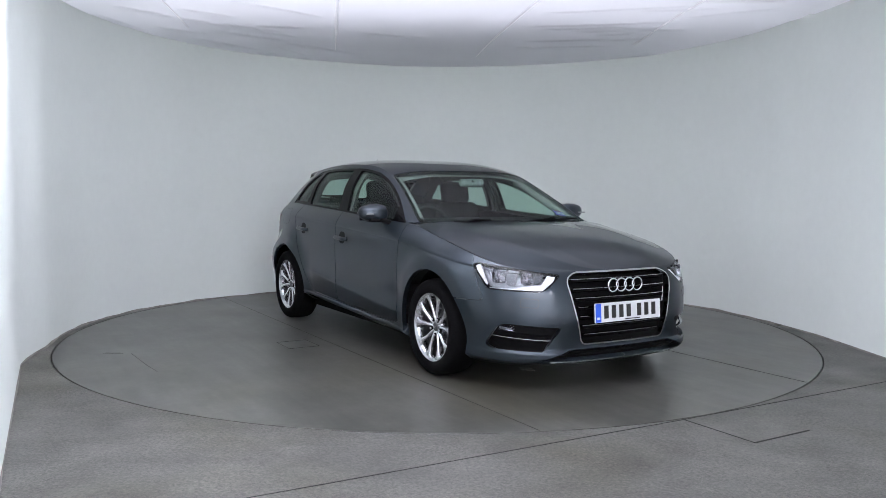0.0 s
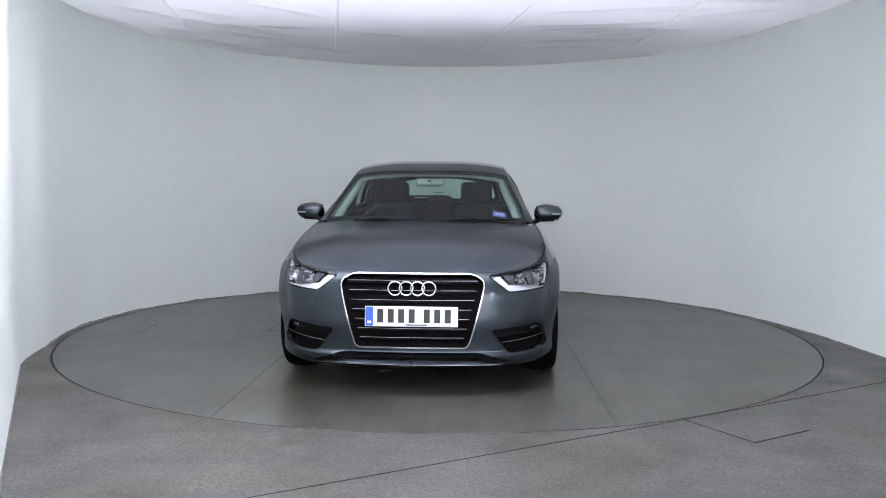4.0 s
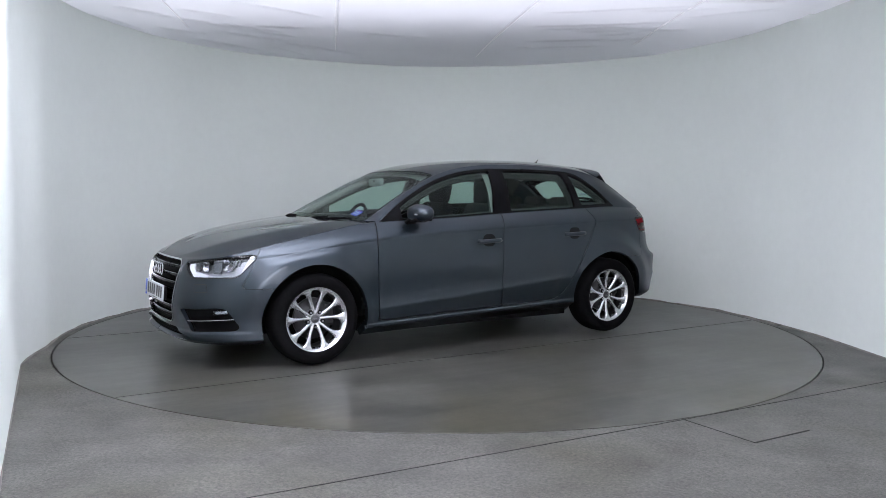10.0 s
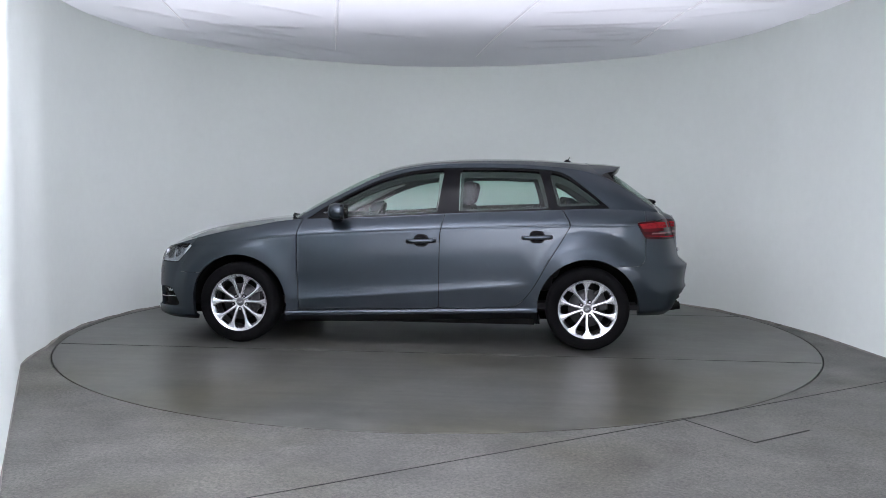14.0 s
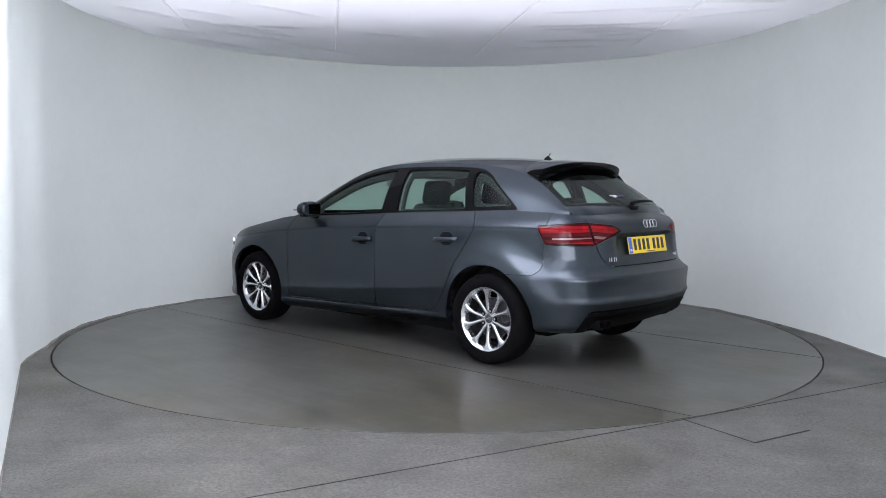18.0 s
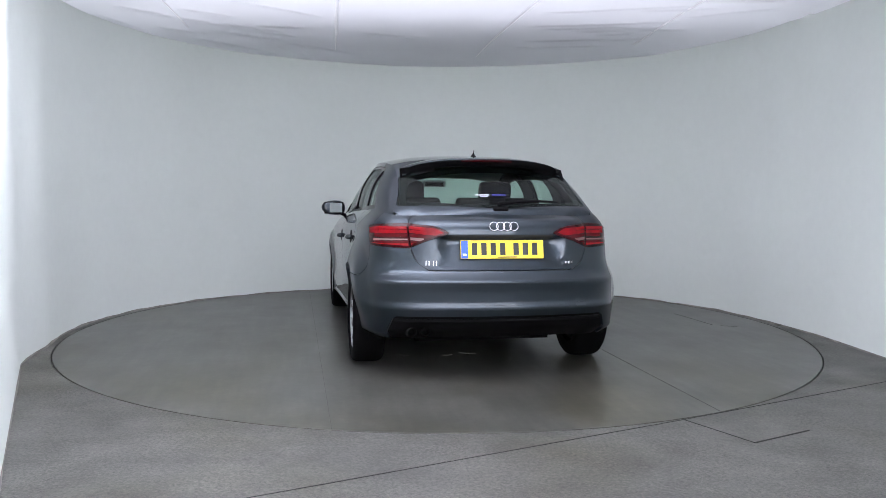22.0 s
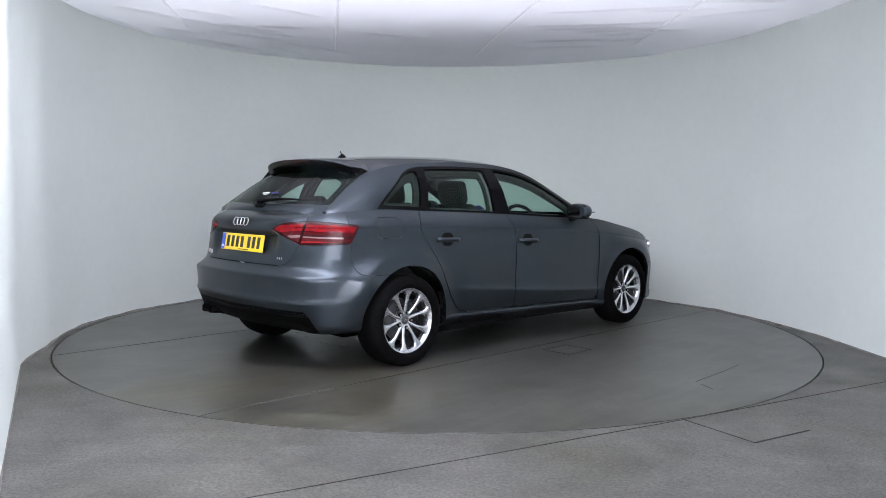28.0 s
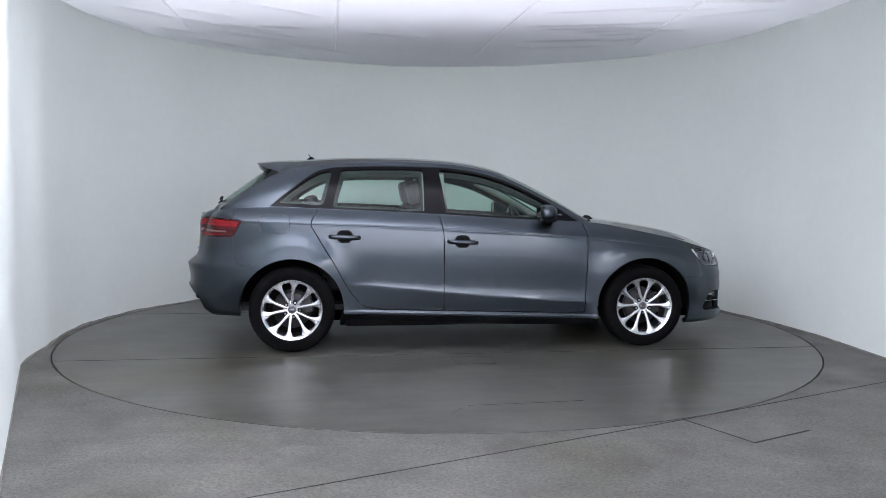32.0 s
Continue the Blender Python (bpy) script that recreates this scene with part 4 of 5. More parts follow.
# dark inner shell behind the shut lines
inner = cut(body, A_SIDE[::2], W_ROWS[::2], [lambda p, u, v: r_arch(p) - 0.01, lambda p, u, v: p[:, 2] - np.where(p[:, 0] < -1.4, 0.34, 0.2), lambda p, u, v: 0.01 - r_headlamp(u, p[:, 2]), lambda p, u, v: 0.02 - r_grille(u, p[:, 2]), lambda p, u, v: 0.01 - r_fog(u, p[:, 2])])
inner.mirror(True).build("inner_shell", DARK, car, "dark inner structure behind the panels", thick=0, lift=-0.028)


def ring_point(a, z, lift=0.0):
    """A point of the lower body, moved outwards, and the outward direction in plan."""
    e = 1e-3
    d = np.array([plan_x(a + e) - plan_x(a - e), plan_y(a + e) - plan_y(a - e)])
    d /= np.hypot(*d)
    n = Vector((d[1], -d[0], 0))
    return Vector(ring(np.array([float(a)]), np.array([float(z)]))[0]) + n * lift, n


def band(a0, a1, z0, z1, height, front, depth, steps=16):
    """A bar that follows the body's plan from arc a0 to a1, its middle going from height z0 to z1."""
    bm, rows = bmesh.new(), []
    for k in range(steps + 1):
        t = k / steps
        z = z0 + (z1 - z0) * t
        p, n = ring_point(a0 + (a1 - a0) * t, z, front)
        up = Vector((0, 0, height / 2))
        rows.append([bm.verts.new(v) for v in (p + up * 0.6, p + up - n * 0.003, p + up - n * depth, p - up - n * depth, p - up - n * 0.003, p - up * 0.6)])
    for a, b in zip(rows, rows[1:]):
        for k in range(6):
            bm.faces.new((a[k], a[(k + 1) % 6], b[(k + 1) % 6], b[k]))
    bm.faces.new(rows[0])
    bm.faces.new(rows[-1])
    return bm


def both(bm):
    """The bmesh and its mirror image across the car's middle."""
    other = bm.copy()
    for v in other.verts:
        v.co.y = -v.co.y
    bmesh.ops.reverse_faces(other, faces=other.faces)
    return bm, other


# ---- grille ----
frame_patch = cut(body, np.linspace(0, 0.5, 60), np.linspace(0.2, 3, 70), [lambda p, u, v: r_grille(u, p[:, 2]) + 0.001, lambda p, u, v: 0.0075 - r_grille(u, p[:, 2])])
frame_patch.mirror(True).build("grille_surround", CHROME, car, "chrome surround of the grille", thick=0.03, lift=0.006)
mesh_patch = cut(body, np.linspace(0, 0.5, 30), np.linspace(0.2, 3, 40), [lambda p, u, v: r_grille(u, p[:, 2]) - 0.004])
grille = mesh_patch.mirror(True).build("grille", BLACK, car, "black grille with thin chrome-edged slats", thick=0, lift=-0.045)
for k in range(7):
    z = 0.658 - 0.0535 * k
    half = 0.385 - max(0, 0.655 - z) * 0.27
    part("slat", band(-half, half, z - 0.006, z - 0.006, 0.021, -0.016, 0.03, 20), GLOSSBLACK, grille, smooth=False)
    part("slat_edge", band(-half, half, z + 0.004, z + 0.004, 0.0045, -0.0125, 0.008, 20), SATIN, grille, "thin satin edge of a slat")


def torus(major, minor, m, steps=40, sides=8):
    pts = [m @ Vector((0, major * math.cos(2 * math.pi * k / steps), major * math.sin(2 * math.pi * k / steps))) for k in range(steps)]
    bm, rings = bmesh.new(), []
    c = m.translation
    ax = (m.to_3x3() @ Vector((1, 0, 0))).normalized()
    for p in pts:
        r = (p - c).normalized()
        rings.append([bm.verts.new(p + minor * (r * math.cos(2 * math.pi * j / sides) + ax * 0.8 * math.sin(2 * math.pi * j / sides))) for j in range(sides)])
    for i in range(steps):
        a, b = rings[i], rings[(i + 1) % steps]
        for j in range(sides):
            bm.faces.new((a[j], a[(j + 1) % sides], b[(j + 1) % sides], b[j]))
    return bm


for k in range(4):
    part("emblem_ring", torus(0.0385, 0.0058, pose(2.142, -0.096 + 0.064 * k, 0.622)), CHROME, grille, "chrome ring of the emblem", smooth=True)


def number_plate(name, x, z, tilt, facing, colour, holder, label):
    """A plate of 520 x 111 mm; facing 1 looks forward, -1 back. Its characters are plain bars."""
    m = pose(x, 0, z, 0, tilt * facing, 0 if facing > 0 else 180)
    plate = part(name, box((0.006, 0.525, 0.114), m, 0.003), colour, holder, label)
    part("blue_band", box((0.003, 0.042, 0.108), m @ pose(0.0032, -0.237, 0)), PLATEBLUE, plate, "blue band with pale marks")
    part("pale_mark", box((0.002, 0.022, 0.014), m @ pose(0.0048, -0.237, -0.032)), PLATEWHITE, plate)
    y = -0.192
    for k in range(7):
        part("character_bar", box((0.002, 0.034, 0.076), m @ pose(0.0034, y + 0.017, 0.003)), PLATEBLACK, plate, "black bar in place of a character")
        y += 0.059 + (0.026 if k == 3 else 0)
    part("small_print_bar", box((0.002, 0.12, 0.006), m @ pose(0.0034, 0.03, -0.047)), PLATEBLACK, plate, "fine line of print")
    return plate


number_plate("front_number_plate", 2.172, 0.468, -4, 1, PLATEWHITE, car, "white front number plate with a blue band")
part("plate_holder", box((0.02, 0.5, 0.09), pose(2.155, 0, 0.468), 0.005), BLACK, car)

# ---- front bumper fittings ----
for sgn in (1, -1):
    f = cut(body, np.linspace(0.4, 1.0, 40), np.linspace(0.0, 2.0, 50), [lambda p, u, v: r_fog(u, p[:, 2]) + 0.004])
    if sgn < 0:
        f = f.mirror()
    recess = f.build("fog_recess", BLACK, bumper_front, "black recess beside the grille", thick=0, lift=-0.045)
    pieces = (("fog_lamp", band(0.755, 0.838, 0.376, 0.384, 0.022, -0.018, 0.025), REFLECTOR, "clear fog lamp with a bright reflector"),
              ("fog_lens", band(0.74, 0.845, 0.376, 0.386, 0.03, -0.012, 0.004), CLEAR, "clear fog lamp lens"),
              ("recess_bar", band(0.50, 0.88, 0.357, 0.382, 0.05, -0.030, 0.02), BLACK, ""),
              ("chrome_strip", band(0.525, 0.895, 0.312, 0.338, 0.007, -0.004, 0.02), CHROME, "thin chrome strip across the recess"))
    for nm, bm, mt, lb in pieces:
        if sgn < 0:
            bm = both(bm)[1]
        part(nm, bm, mt, bumper_front, lb)
low_in = cut(body, np.linspace(0, 0.7, 40), np.linspace(0, 1, 24), [lambda p, u, v: r_intake(u, p[:, 2]) + 0.003])
low_in.mirror(True).build("lower_intake", BLACK, bumper_front, "black lower air intake", thick=0, lift=-0.03)
part("lip_strip", band(-0.53, 0.53, 0.1875, 0.1875, 0.008, 0.003, 0.02, 31), SATIN, bumper_front, "bright edge of the front lip")
washer = cut(body, np.linspace(0.5, 0.9, 60), np.linspace(1, 2.2, 60), [lambda p, u, v: polygon(u, p[:, 2], ((0.60, 0.552), (0.70, 0.560), (0.71, 0.512), (0.605, 0.507)), 0.012)])
side_pair("washer_cover", washer, PAINT, "grey headlamp washer cover", parent=bumper_front, thick=0.004, lift=0.003)
groove = cut(body, np.linspace(0.5, 0.9, 80), np.linspace(1, 2.2, 80), [lambda p, u, v: polygon(u, p[:, 2], ((0.597, 0.556), (0.703, 0.564), (0.714, 0.509), (0.602, 0.503)), 0.014)])
side_pair("washer_gap", groove, JOINTSHADE, "dark gap round the washer cover", parent=bumper_front, thick=0, lift=0.0012)

# ---- headlamps ----
def lamp_bowl(w, h, depth, steps=28):
    """A rounded rectangular reflector that opens towards +x."""
    bm, rings = bmesh.new(), []
    for f, d in ((0.06, 1.0), (0.4, 0.92), (0.7, 0.66), (0.9, 0.3), (1.0, 0.0)):
        ring_v = []
        for k in range(steps):
            c, q = math.cos(2 * math.pi * k / steps), math.sin(2 * math.pi * k / steps)
            e = 0.5
            ring_v.append(bm.verts.new((-depth * d, f * w * math.copysign(abs(c) ** e, c), f * h * math.copysign(abs(q) ** e, q))))
        rings.append(ring_v)
    for a, b in zip(rings, rings[1:]):
        for k in range(steps):
            bm.faces.new((a[k], a[(k + 1) % steps], b[(k + 1) % steps], b[k]))
    bm.faces.new(rings[0])
    return bm


def lamp_low(u):
    """The lower edge of the headlamp's light guide, which dips between its two bowls."""
    return 0.612 + 0.022 * np.clip((0.74 - u) / 0.12, 0, 1)


for sgn in (1, -1):
    def lamp_piece(keep, us=np.linspace(0.42, 1.08, 90), ws=np.linspace(1.4, 3, 70)):
        pa = cut(body, us, ws, keep)
        return pa if sgn > 0 else pa.mirror()
    lamp = lamp_piece([lambda p, u, v: r_headlamp(u, p[:, 2])]).build("headlamp", LAMPBOX, car, "clear headlamp with silver reflectors and a white light guide", thick=0, lift=-0.05)
    lamp_piece([lambda p, u, v: r_headlamp(u, p[:, 2]) + 0.002, lambda p, u, v: 0.0055 - r_headlamp(u, p[:, 2])]).build("lamp_rim", BLACK, lamp, "black rim of the headlamp", thick=0.045, lift=-0.003)
    lamp_piece([lambda p, u, v: r_headlamp(u, p[:, 2]) - 0.006, lambda p, u, v: np.maximum(lamp_low(u) + 0.003 - p[:, 2], u - 0.945 - (p[:, 2] - 0.66) * 0.55),
                lambda p, u, v: u - 0.56]).build("light_guide", WHITEBAR, lamp, "white daytime light guide", thick=0.02, lift=-0.014)
    lamp_piece([lambda p, u, v: r_headlamp(u, p[:, 2]) - 0.006, lambda p, u, v: polygon(u, p[:, 2], ((0.475, 0.70), (0.535, 0.70), (0.612, 0.60), (0.545, 0.60)), 0.006)]).build("turn_lamp", WHITEBAR, lamp, "pale clear turn lamp", thick=0.02, lift=-0.018)
    for pts in (((0.552, 0.72), (0.63, 0.72), (0.63, 0.645), (0.592, 0.645)), ((0.722, 0.74), (0.80, 0.74), (0.80, 0.632), (0.742, 0.632))):
        lamp_piece([lambda p, u, v: r_headlamp(u, p[:, 2]) - 0.008, lambda p, u, v, pts=pts: polygon(u, p[:, 2], pts, 0.006)]).build("lamp_panel", LAMPDARK, lamp, "dark grey panel beside a reflector", thick=0.012, lift=-0.012)
    for a, z, w, h in ((0.675, 0.670, 0.037, 0.034), (0.848, 0.682, 0.046, 0.042)):
        p, n = ring_point(a, z, -0.012)
        p.y *= sgn
        m = Matrix.Translation(p) @ pose(0, 0, 0, 0, 0, 30 * sgn if a > 0.8 else 14 * sgn)
        bowl = lamp_bowl(w, h, 0.042)
        bowl.transform(m)
        part("reflector", bowl, REFLECTOR, lamp, "silver reflector bowl", smooth=True)
        bulb = lathe([(0.001, 0.0), (0.007, -0.004), (0.008, -0.045)], 12, "z")
        bulb.transform(m @ pose(0, 0, 0, 0, 90, 0))
        part("bulb", bulb, STEEL, lamp, smooth=True)
    for k in range(3):
        p, n = ring_point(0.885 + 0.022 * k, 0.690 + 0.003 * k, -0.022)
        p.y *= sgn
        part("inner_rib", box((0.01, 0.006, 0.06 - 0.006 * k), Matrix.Translation(p) @ pose(0, 0, 0, -20 * sgn, 0, 35 * sgn), 0.002), REFLECTOR, lamp, "silver rib of the lamp")
    lamp_piece([lambda p, u, v: r_headlamp(u, p[:, 2])]).build("lens", CLEAR, lamp, "clear headlamp lens", thick=0, lift=0.0)

# ---- tail lamps ----
def tail_line(ur):
    return 0.885 - 0.02 * np.clip((0.6 - ur) / 0.25, 0, 1) - 0.01 * np.clip((ur - 0.6) / 0.4, 0, 1)


for sgn in (1, -1):
    for nm, own, sel in (("tail_lamp", car, lambda p, u, v: (ARC - u) - gate_edge(p[:, 2]) - GAP), ("inner_tail_lamp", tailgate, lambda p, u, v: gate_edge(p[:, 2]) - GAP - (ARC - u))):
        def tail_piece(keep):
            pa = cut(body, np.linspace(ARC - 1.2, ARC - 0.3, 90), np.linspace(1.55, 2.95, 190), [lambda p, u, v: r_tail(ARC - u, p[:, 2]), sel] + keep)
            return pa if sgn > 0 else pa.mirror()
        lamp = tail_piece([]).build(nm, DARKRED, own, "dark red tail lamp with brighter bars", thick=0.03, lift=0.0)
        holder = lamp if own is car else tailgate
        first = "" if own is car else "gate_"
        for z0, z1, mt, name in ((0.916, 0.934, REDLENS, "red_lens"), (0.938, 0.956, REDLENS, "red_lens"), (0.894, 0.912, MIDRED, "deep_red_lens"),
                                 (0.838, 0.853, REDLENS, "red_lens"), (0.857, 0.868, MIDRED, "deep_red_lens"), (0.873, 0.881 if own is car else 0.889, PALELENS, "pale_lens")):
            def rows(p, u, v, z0=z0, z1=z1):
                t = tail_line(ARC - u) - 0.885
                return np.minimum(p[:, 2] - z0 - t, z1 + t * 0.6 - p[:, 2])
            ends = (lambda p, u, v: (ARC - u) - 0.50) if name == "pale_lens" and own is not car else (lambda p, u, v: 0.95 - (ARC - u)) if name == "pale_lens" else (lambda p, u, v: np.ones(len(p)))
            piece = tail_piece([rows, ends, lambda p, u, v: r_tail(ARC - u, p[:, 2]) - 0.013, lambda p, u, v: np.abs((ARC - u) - gate_edge(p[:, 2])) - 0.016])
            if len(piece.polys):
                piece.build(first + name, mt, holder, "", thick=0.004, lift=0.002)

# ---- tailgate fittings ----
# shade under the handle's overhang, laid on the tailgate as a dark strip
handle_strip = cut(body, np.linspace(ARC - 0.42, ARC, 30), np.linspace(1.2, 3, 70), [lambda p, u, v: rounded([p[:, 2] - 0.876, 0.906 - p[:, 2], 0.33 - (ARC - u) + (p[:, 2] - 0.88) * 0.8], 0.008)])
handle_strip.mirror(True).build("handle_shade_strip", JOINTSHADE, tailgate, "dark strip for the shade under the tailgate handle", thick=0, lift=0.0015)
number_plate("rear_number_plate", -2.046, 0.818, 11, -1, PLATEYELLOW, car, "yellow rear number plate with a blue band")
for k in range(4):
    part("rear_emblem_ring", torus(0.0262, 0.0033, pose(-2.058, -0.069 + 0.042 * k, 0.960, 0, 14, 0)), CHROME, tailgate, "chrome ring of the emblem", smooth=True)
for y, w, h in ((0.470, 0.008, 0.03), (0.452, 0.008, 0.03), (0.425, 0.008, 0.03), (0.408, 0.008, 0.03), (-0.412, 0.007, 0.018), (-0.432, 0.010, 0.018), (-0.452, 0.006, 0.018)):
    x = float(ring(np.array([ARC - abs(y) * 1.02]), np.array([0.735]))[0][0])
    part("badge_bar", box((0.008, w, h), pose(x - 0.005, y, 0.735, 0, 4, -13 * (1 if y > 0 else -1)), 0.002), CHROME, tailgate, "chrome badge bar")
for y in (0.55, 0.465):
    pipe = lathe([(0.025, 0.0), (0.030, 0.0), (0.030, 0.13), (0.026, 0.13), (0.024, 0.02)], 20, "z")
    pipe.transform(pose(-2.035, y + 0.004, 0.314, 0, 98, 0))
    part("exhaust_tip", pipe, DARK, car, "dull steel exhaust tip", smooth=True)
cover = cut(body, np.linspace(ARC - 0.60, ARC - 0.42, 30), np.linspace(0.8, 1.2, 60), [lambda p, u, v: rounded([p[:, 2] - 0.470, 0.496 - p[:, 2], ARC - 0.465 - u, u - ARC + 0.535], 0.006)])
cover.mirror().build("towing_cover", PAINT, bumper_rear, "small towing eye cover", thick=0.002, lift=0.0015)
part("valance_ridge", band(ARC - 0.70, ARC + 0.70, 0.385, 0.385, 0.022, -0.004, 0.02, 30), BLACK, bumper_rear, "raised ridge of the black valance")

# ---- spoiler ----
def spoiler_rows(y):
    """Points of the painted top, from the roof to the lip, and of the black face and underside behind it."""
    k = abs(y) / 0.562
    tip = -1.618 + 0.10 * k ** 2.4
    z = 1.385 - 0.056 * k ** 2.6
    fx = -1.335 - 0.025 * k - 0.06 * k ** 8
    q = min(0.985, abs(y) / float(rail_y(np.array(fx))))
    front = roof(np.array([fx]), np.array([q]))[0]
    mid = (front[0] * 0.5 + tip * 0.5, front[2] * 0.5 + z * 0.5 + 0.006)
    low = z - 0.042 - 0.004 * k
    yt = y * (1 - 0.10 * k ** 4)
    rx = -1.535 - 0.01 * k
    root = roof(np.array([rx]), np.array([min(0.985, abs(y) / float(rail_y(np.array(rx))))]))[0]
    top = [(front[0], y, front[2] + 0.002), (mid[0], y, mid[1]), (tip + 0.010, yt, z + 0.001), (tip, yt, z - 0.002), (tip + 0.001, yt, z - 0.004)]
    under = [(tip + 0.001, yt, z - 0.004), (tip + 0.014, yt, low), (tip + 0.035, (y + yt) / 2, low - 0.012), (root[0], y, root[2] - 0.006)]
    return top, under


ys = np.linspace(-0.562, 0.562, 45)
verts, faces, under, ufaces = [], [], [], []
for y in ys:
    a, b = spoiler_rows(float(y))
    verts += a
    under += b
for k in range(len(ys) - 1):
    faces += [(k * 5 + j, k * 5 + j + 1, k * 5 + j + 6, k * 5 + j + 5) for j in range(4)]
    ufaces += [(k * 4 + j, k * 4 + j + 1, k * 4 + j + 5, k * 4 + j + 4) for j in range(3)]
for k in (0, len(ys) - 1):
    n = len(under)
    under += [verts[k * 5], verts[k * 5 + 1], verts[k * 5 + 2]]
    ufaces.append((n, n + 1, n + 2, k * 4, k * 4 + 1, k * 4 + 2, k * 4 + 3))
spoiler = child(mesh_object("roof_spoiler", verts, faces, PAINT), car, "grey roof spoiler over the rear window")
shade = child(mesh_object("spoiler_underside", under, ufaces, GLOSSBLACK), spoiler, "gloss black lip and underside of the spoiler")
for p in shade.data.polygons[-2:]:
    p.use_smooth = False
bm = bmesh.new()
rows = []
for y in np.linspace(-0.17, 0.17, 13):
    tip = spoiler_rows(float(y))[0][3]
    rows.append([bm.verts.new(v) for v in ((tip[0] - 0.001, y, tip[2] - 0.004), (tip[0] - 0.002, y, tip[2] - 0.007), (tip[0] + 0.003, y, tip[2] - 0.018), (tip[0] + 0.012, y, tip[2] - 0.018))])
for a, b in zip(rows, rows[1:]):
    for j in range(3):
        bm.faces.new((a[j], a[j + 1], b[j + 1], b[j]))
part("high_brake_lamp", bm, DARKRED, spoiler, "dark red third brake lamp")

# ---- wheels ----
def build_wheel():
    """An alloy wheel round the y axis, its face towards +y."""
    wheel = part("wheel", lathe([(0.194, 0.040), (0.195, 0.070), (0.200, 0.079), (0.208, 0.086), (0.216, 0.0925), (0.2205, 0.0945), (0.2235, 0.091), (0.2235, 0.08)], 72), ALLOY, car, "ten-spoke silver alloy wheel with a black tyre", smooth=True)
    prof = [(0.205, -0.095), (0.214, -0.098), (0.225, -0.103), (0.255, -0.108), (0.283, -0.104), (0.298, -0.092), (0.306, -0.072), (0.3085, -0.045), (0.309, -0.02),
            (0.309, 0.02), (0.3085, 0.045), (0.306, 0.072), (0.298, 0.092), (0.283, 0.104), (0.255, 0.108), (0.228, 0.102), (0.2185, 0.094), (0.210, 0.085)]
    part("tyre", lathe(prof, 72), RUBBER, wheel, "black rubber tyre", smooth=True)
    for k in range(10):
        lean = 1 if k % 2 else -1
        centre = radians(72 * (k // 2))
        bm, rows = bmesh.new(), []
        for r, turn, wl, wr, y, d in ((0.034, 15.0, 0.0125, 0.0125, 0.058, 0.03), (0.060, 14.0, 0.0120, 0.0130, 0.063, 0.032), (0.085, 14.0, 0.0112, 0.0120, 0.066, 0.034), (0.11, 14.8, 0.0112, 0.0116, 0.069, 0.034),
                                      (0.135, 15.9, 0.0122, 0.0120, 0.073, 0.032), (0.158, 16.9, 0.0148, 0.0142, 0.077, 0.030), (0.176, 17.5, 0.0205, 0.0195, 0.080, 0.027),
                                      (0.189, 17.8, 0.0290, 0.0270, 0.082, 0.024), (0.198, 18.0, 0.0420, 0.0400, 0.0835, 0.02), (0.206, 18.0, 0.0520, 0.0500, 0.085, 0.02)):
            a = centre + lean * radians(turn)
            out, side = Vector((math.sin(a), 0, math.cos(a))), Vector((math.cos(a), 0, -math.sin(a)))
            wa, wb = (wl, wr) if lean > 0 else (wr, wl)
            up = Vector((0, 1, 0))
            base = out * r
            rows.append([bm.verts.new(v) for v in (base - side * wa + up * (y - d), base - side * wa + up * (y - 0.006), base - side * wa * 0.6 + up * y, base + up * (y + 0.0012), base + side * wb * 0.6 + up * y,
                                                   base + side * wb + up * (y - 0.006), base + side * wb + up * (y - d))])
        for a, b in zip(rows, rows[1:]):
            for j in range(6):
                bm.faces.new((a[j], a[j + 1], b[j + 1], b[j]))
        part("spoke", bm, ALLOY, wheel)
    part("hub_face", lathe([(0.030, 0.058), (0.045, 0.060), (0.062, 0.056), (0.070, 0.044), (0.072, 0.02)], 40), ALLOY, wheel, smooth=True)
    part("centre_cap", lathe([(0.001, 0.066), (0.022, 0.065), (0.028, 0.062), (0.031, 0.056), (0.031, 0.05)], 32), CAPGREY, wheel, "grey centre cap", smooth=True)
    for k in range(4):
        part("cap_ring", torus(0.0062, 0.0012, pose(0, 0.0668, 0, 0, 0, 90) @ pose(0, -0.0135 + 0.009 * k, 0), 20, 6), CHROME, wheel, smooth=True)
    for k in range(5):
        bm = lathe([(0.001, 0.069), (0.007, 0.069), (0.0085, 0.067), (0.0085, 0.05)], 6)
        bm.transform(Matrix.Rotation(radians(72 * k + 36), 4, "Y") @ pose(0, 0, 0.055))
        part("wheel_bolt", bm, STEEL, wheel, "dark steel wheel bolt")
        # no hollow here: a dark disc gives the bolt recess its shade
        bm = lathe([(0.001, 0.0635), (0.0135, 0.0635), (0.0155, 0.061), (0.0155, 0.05)], 16)
        bm.transform(Matrix.Rotation(radians(72 * k + 36), 4, "Y") @ pose(0, 0, 0.055))
        part("bolt_recess_shade", bm, DARK, wheel, "dark disc for the shade in a bolt recess")
    # barrel, disc and calliper have the shade between the spokes in their colour
    part("barrel", lathe([(0.150, -0.06), (0.192, -0.07), (0.195, 0.03), (0.196, 0.046)], 72), SHADEDSTEEL, wheel, "inner barrel of the wheel, coloured dark for shade", smooth=True)
    part("brake_disc", lathe([(0.05, 0.02), (0.14, 0.018), (0.14, -0.005), (0.05, -0.008)], 40), SHADEDSTEEL, wheel, "grey brake disc", smooth=True)
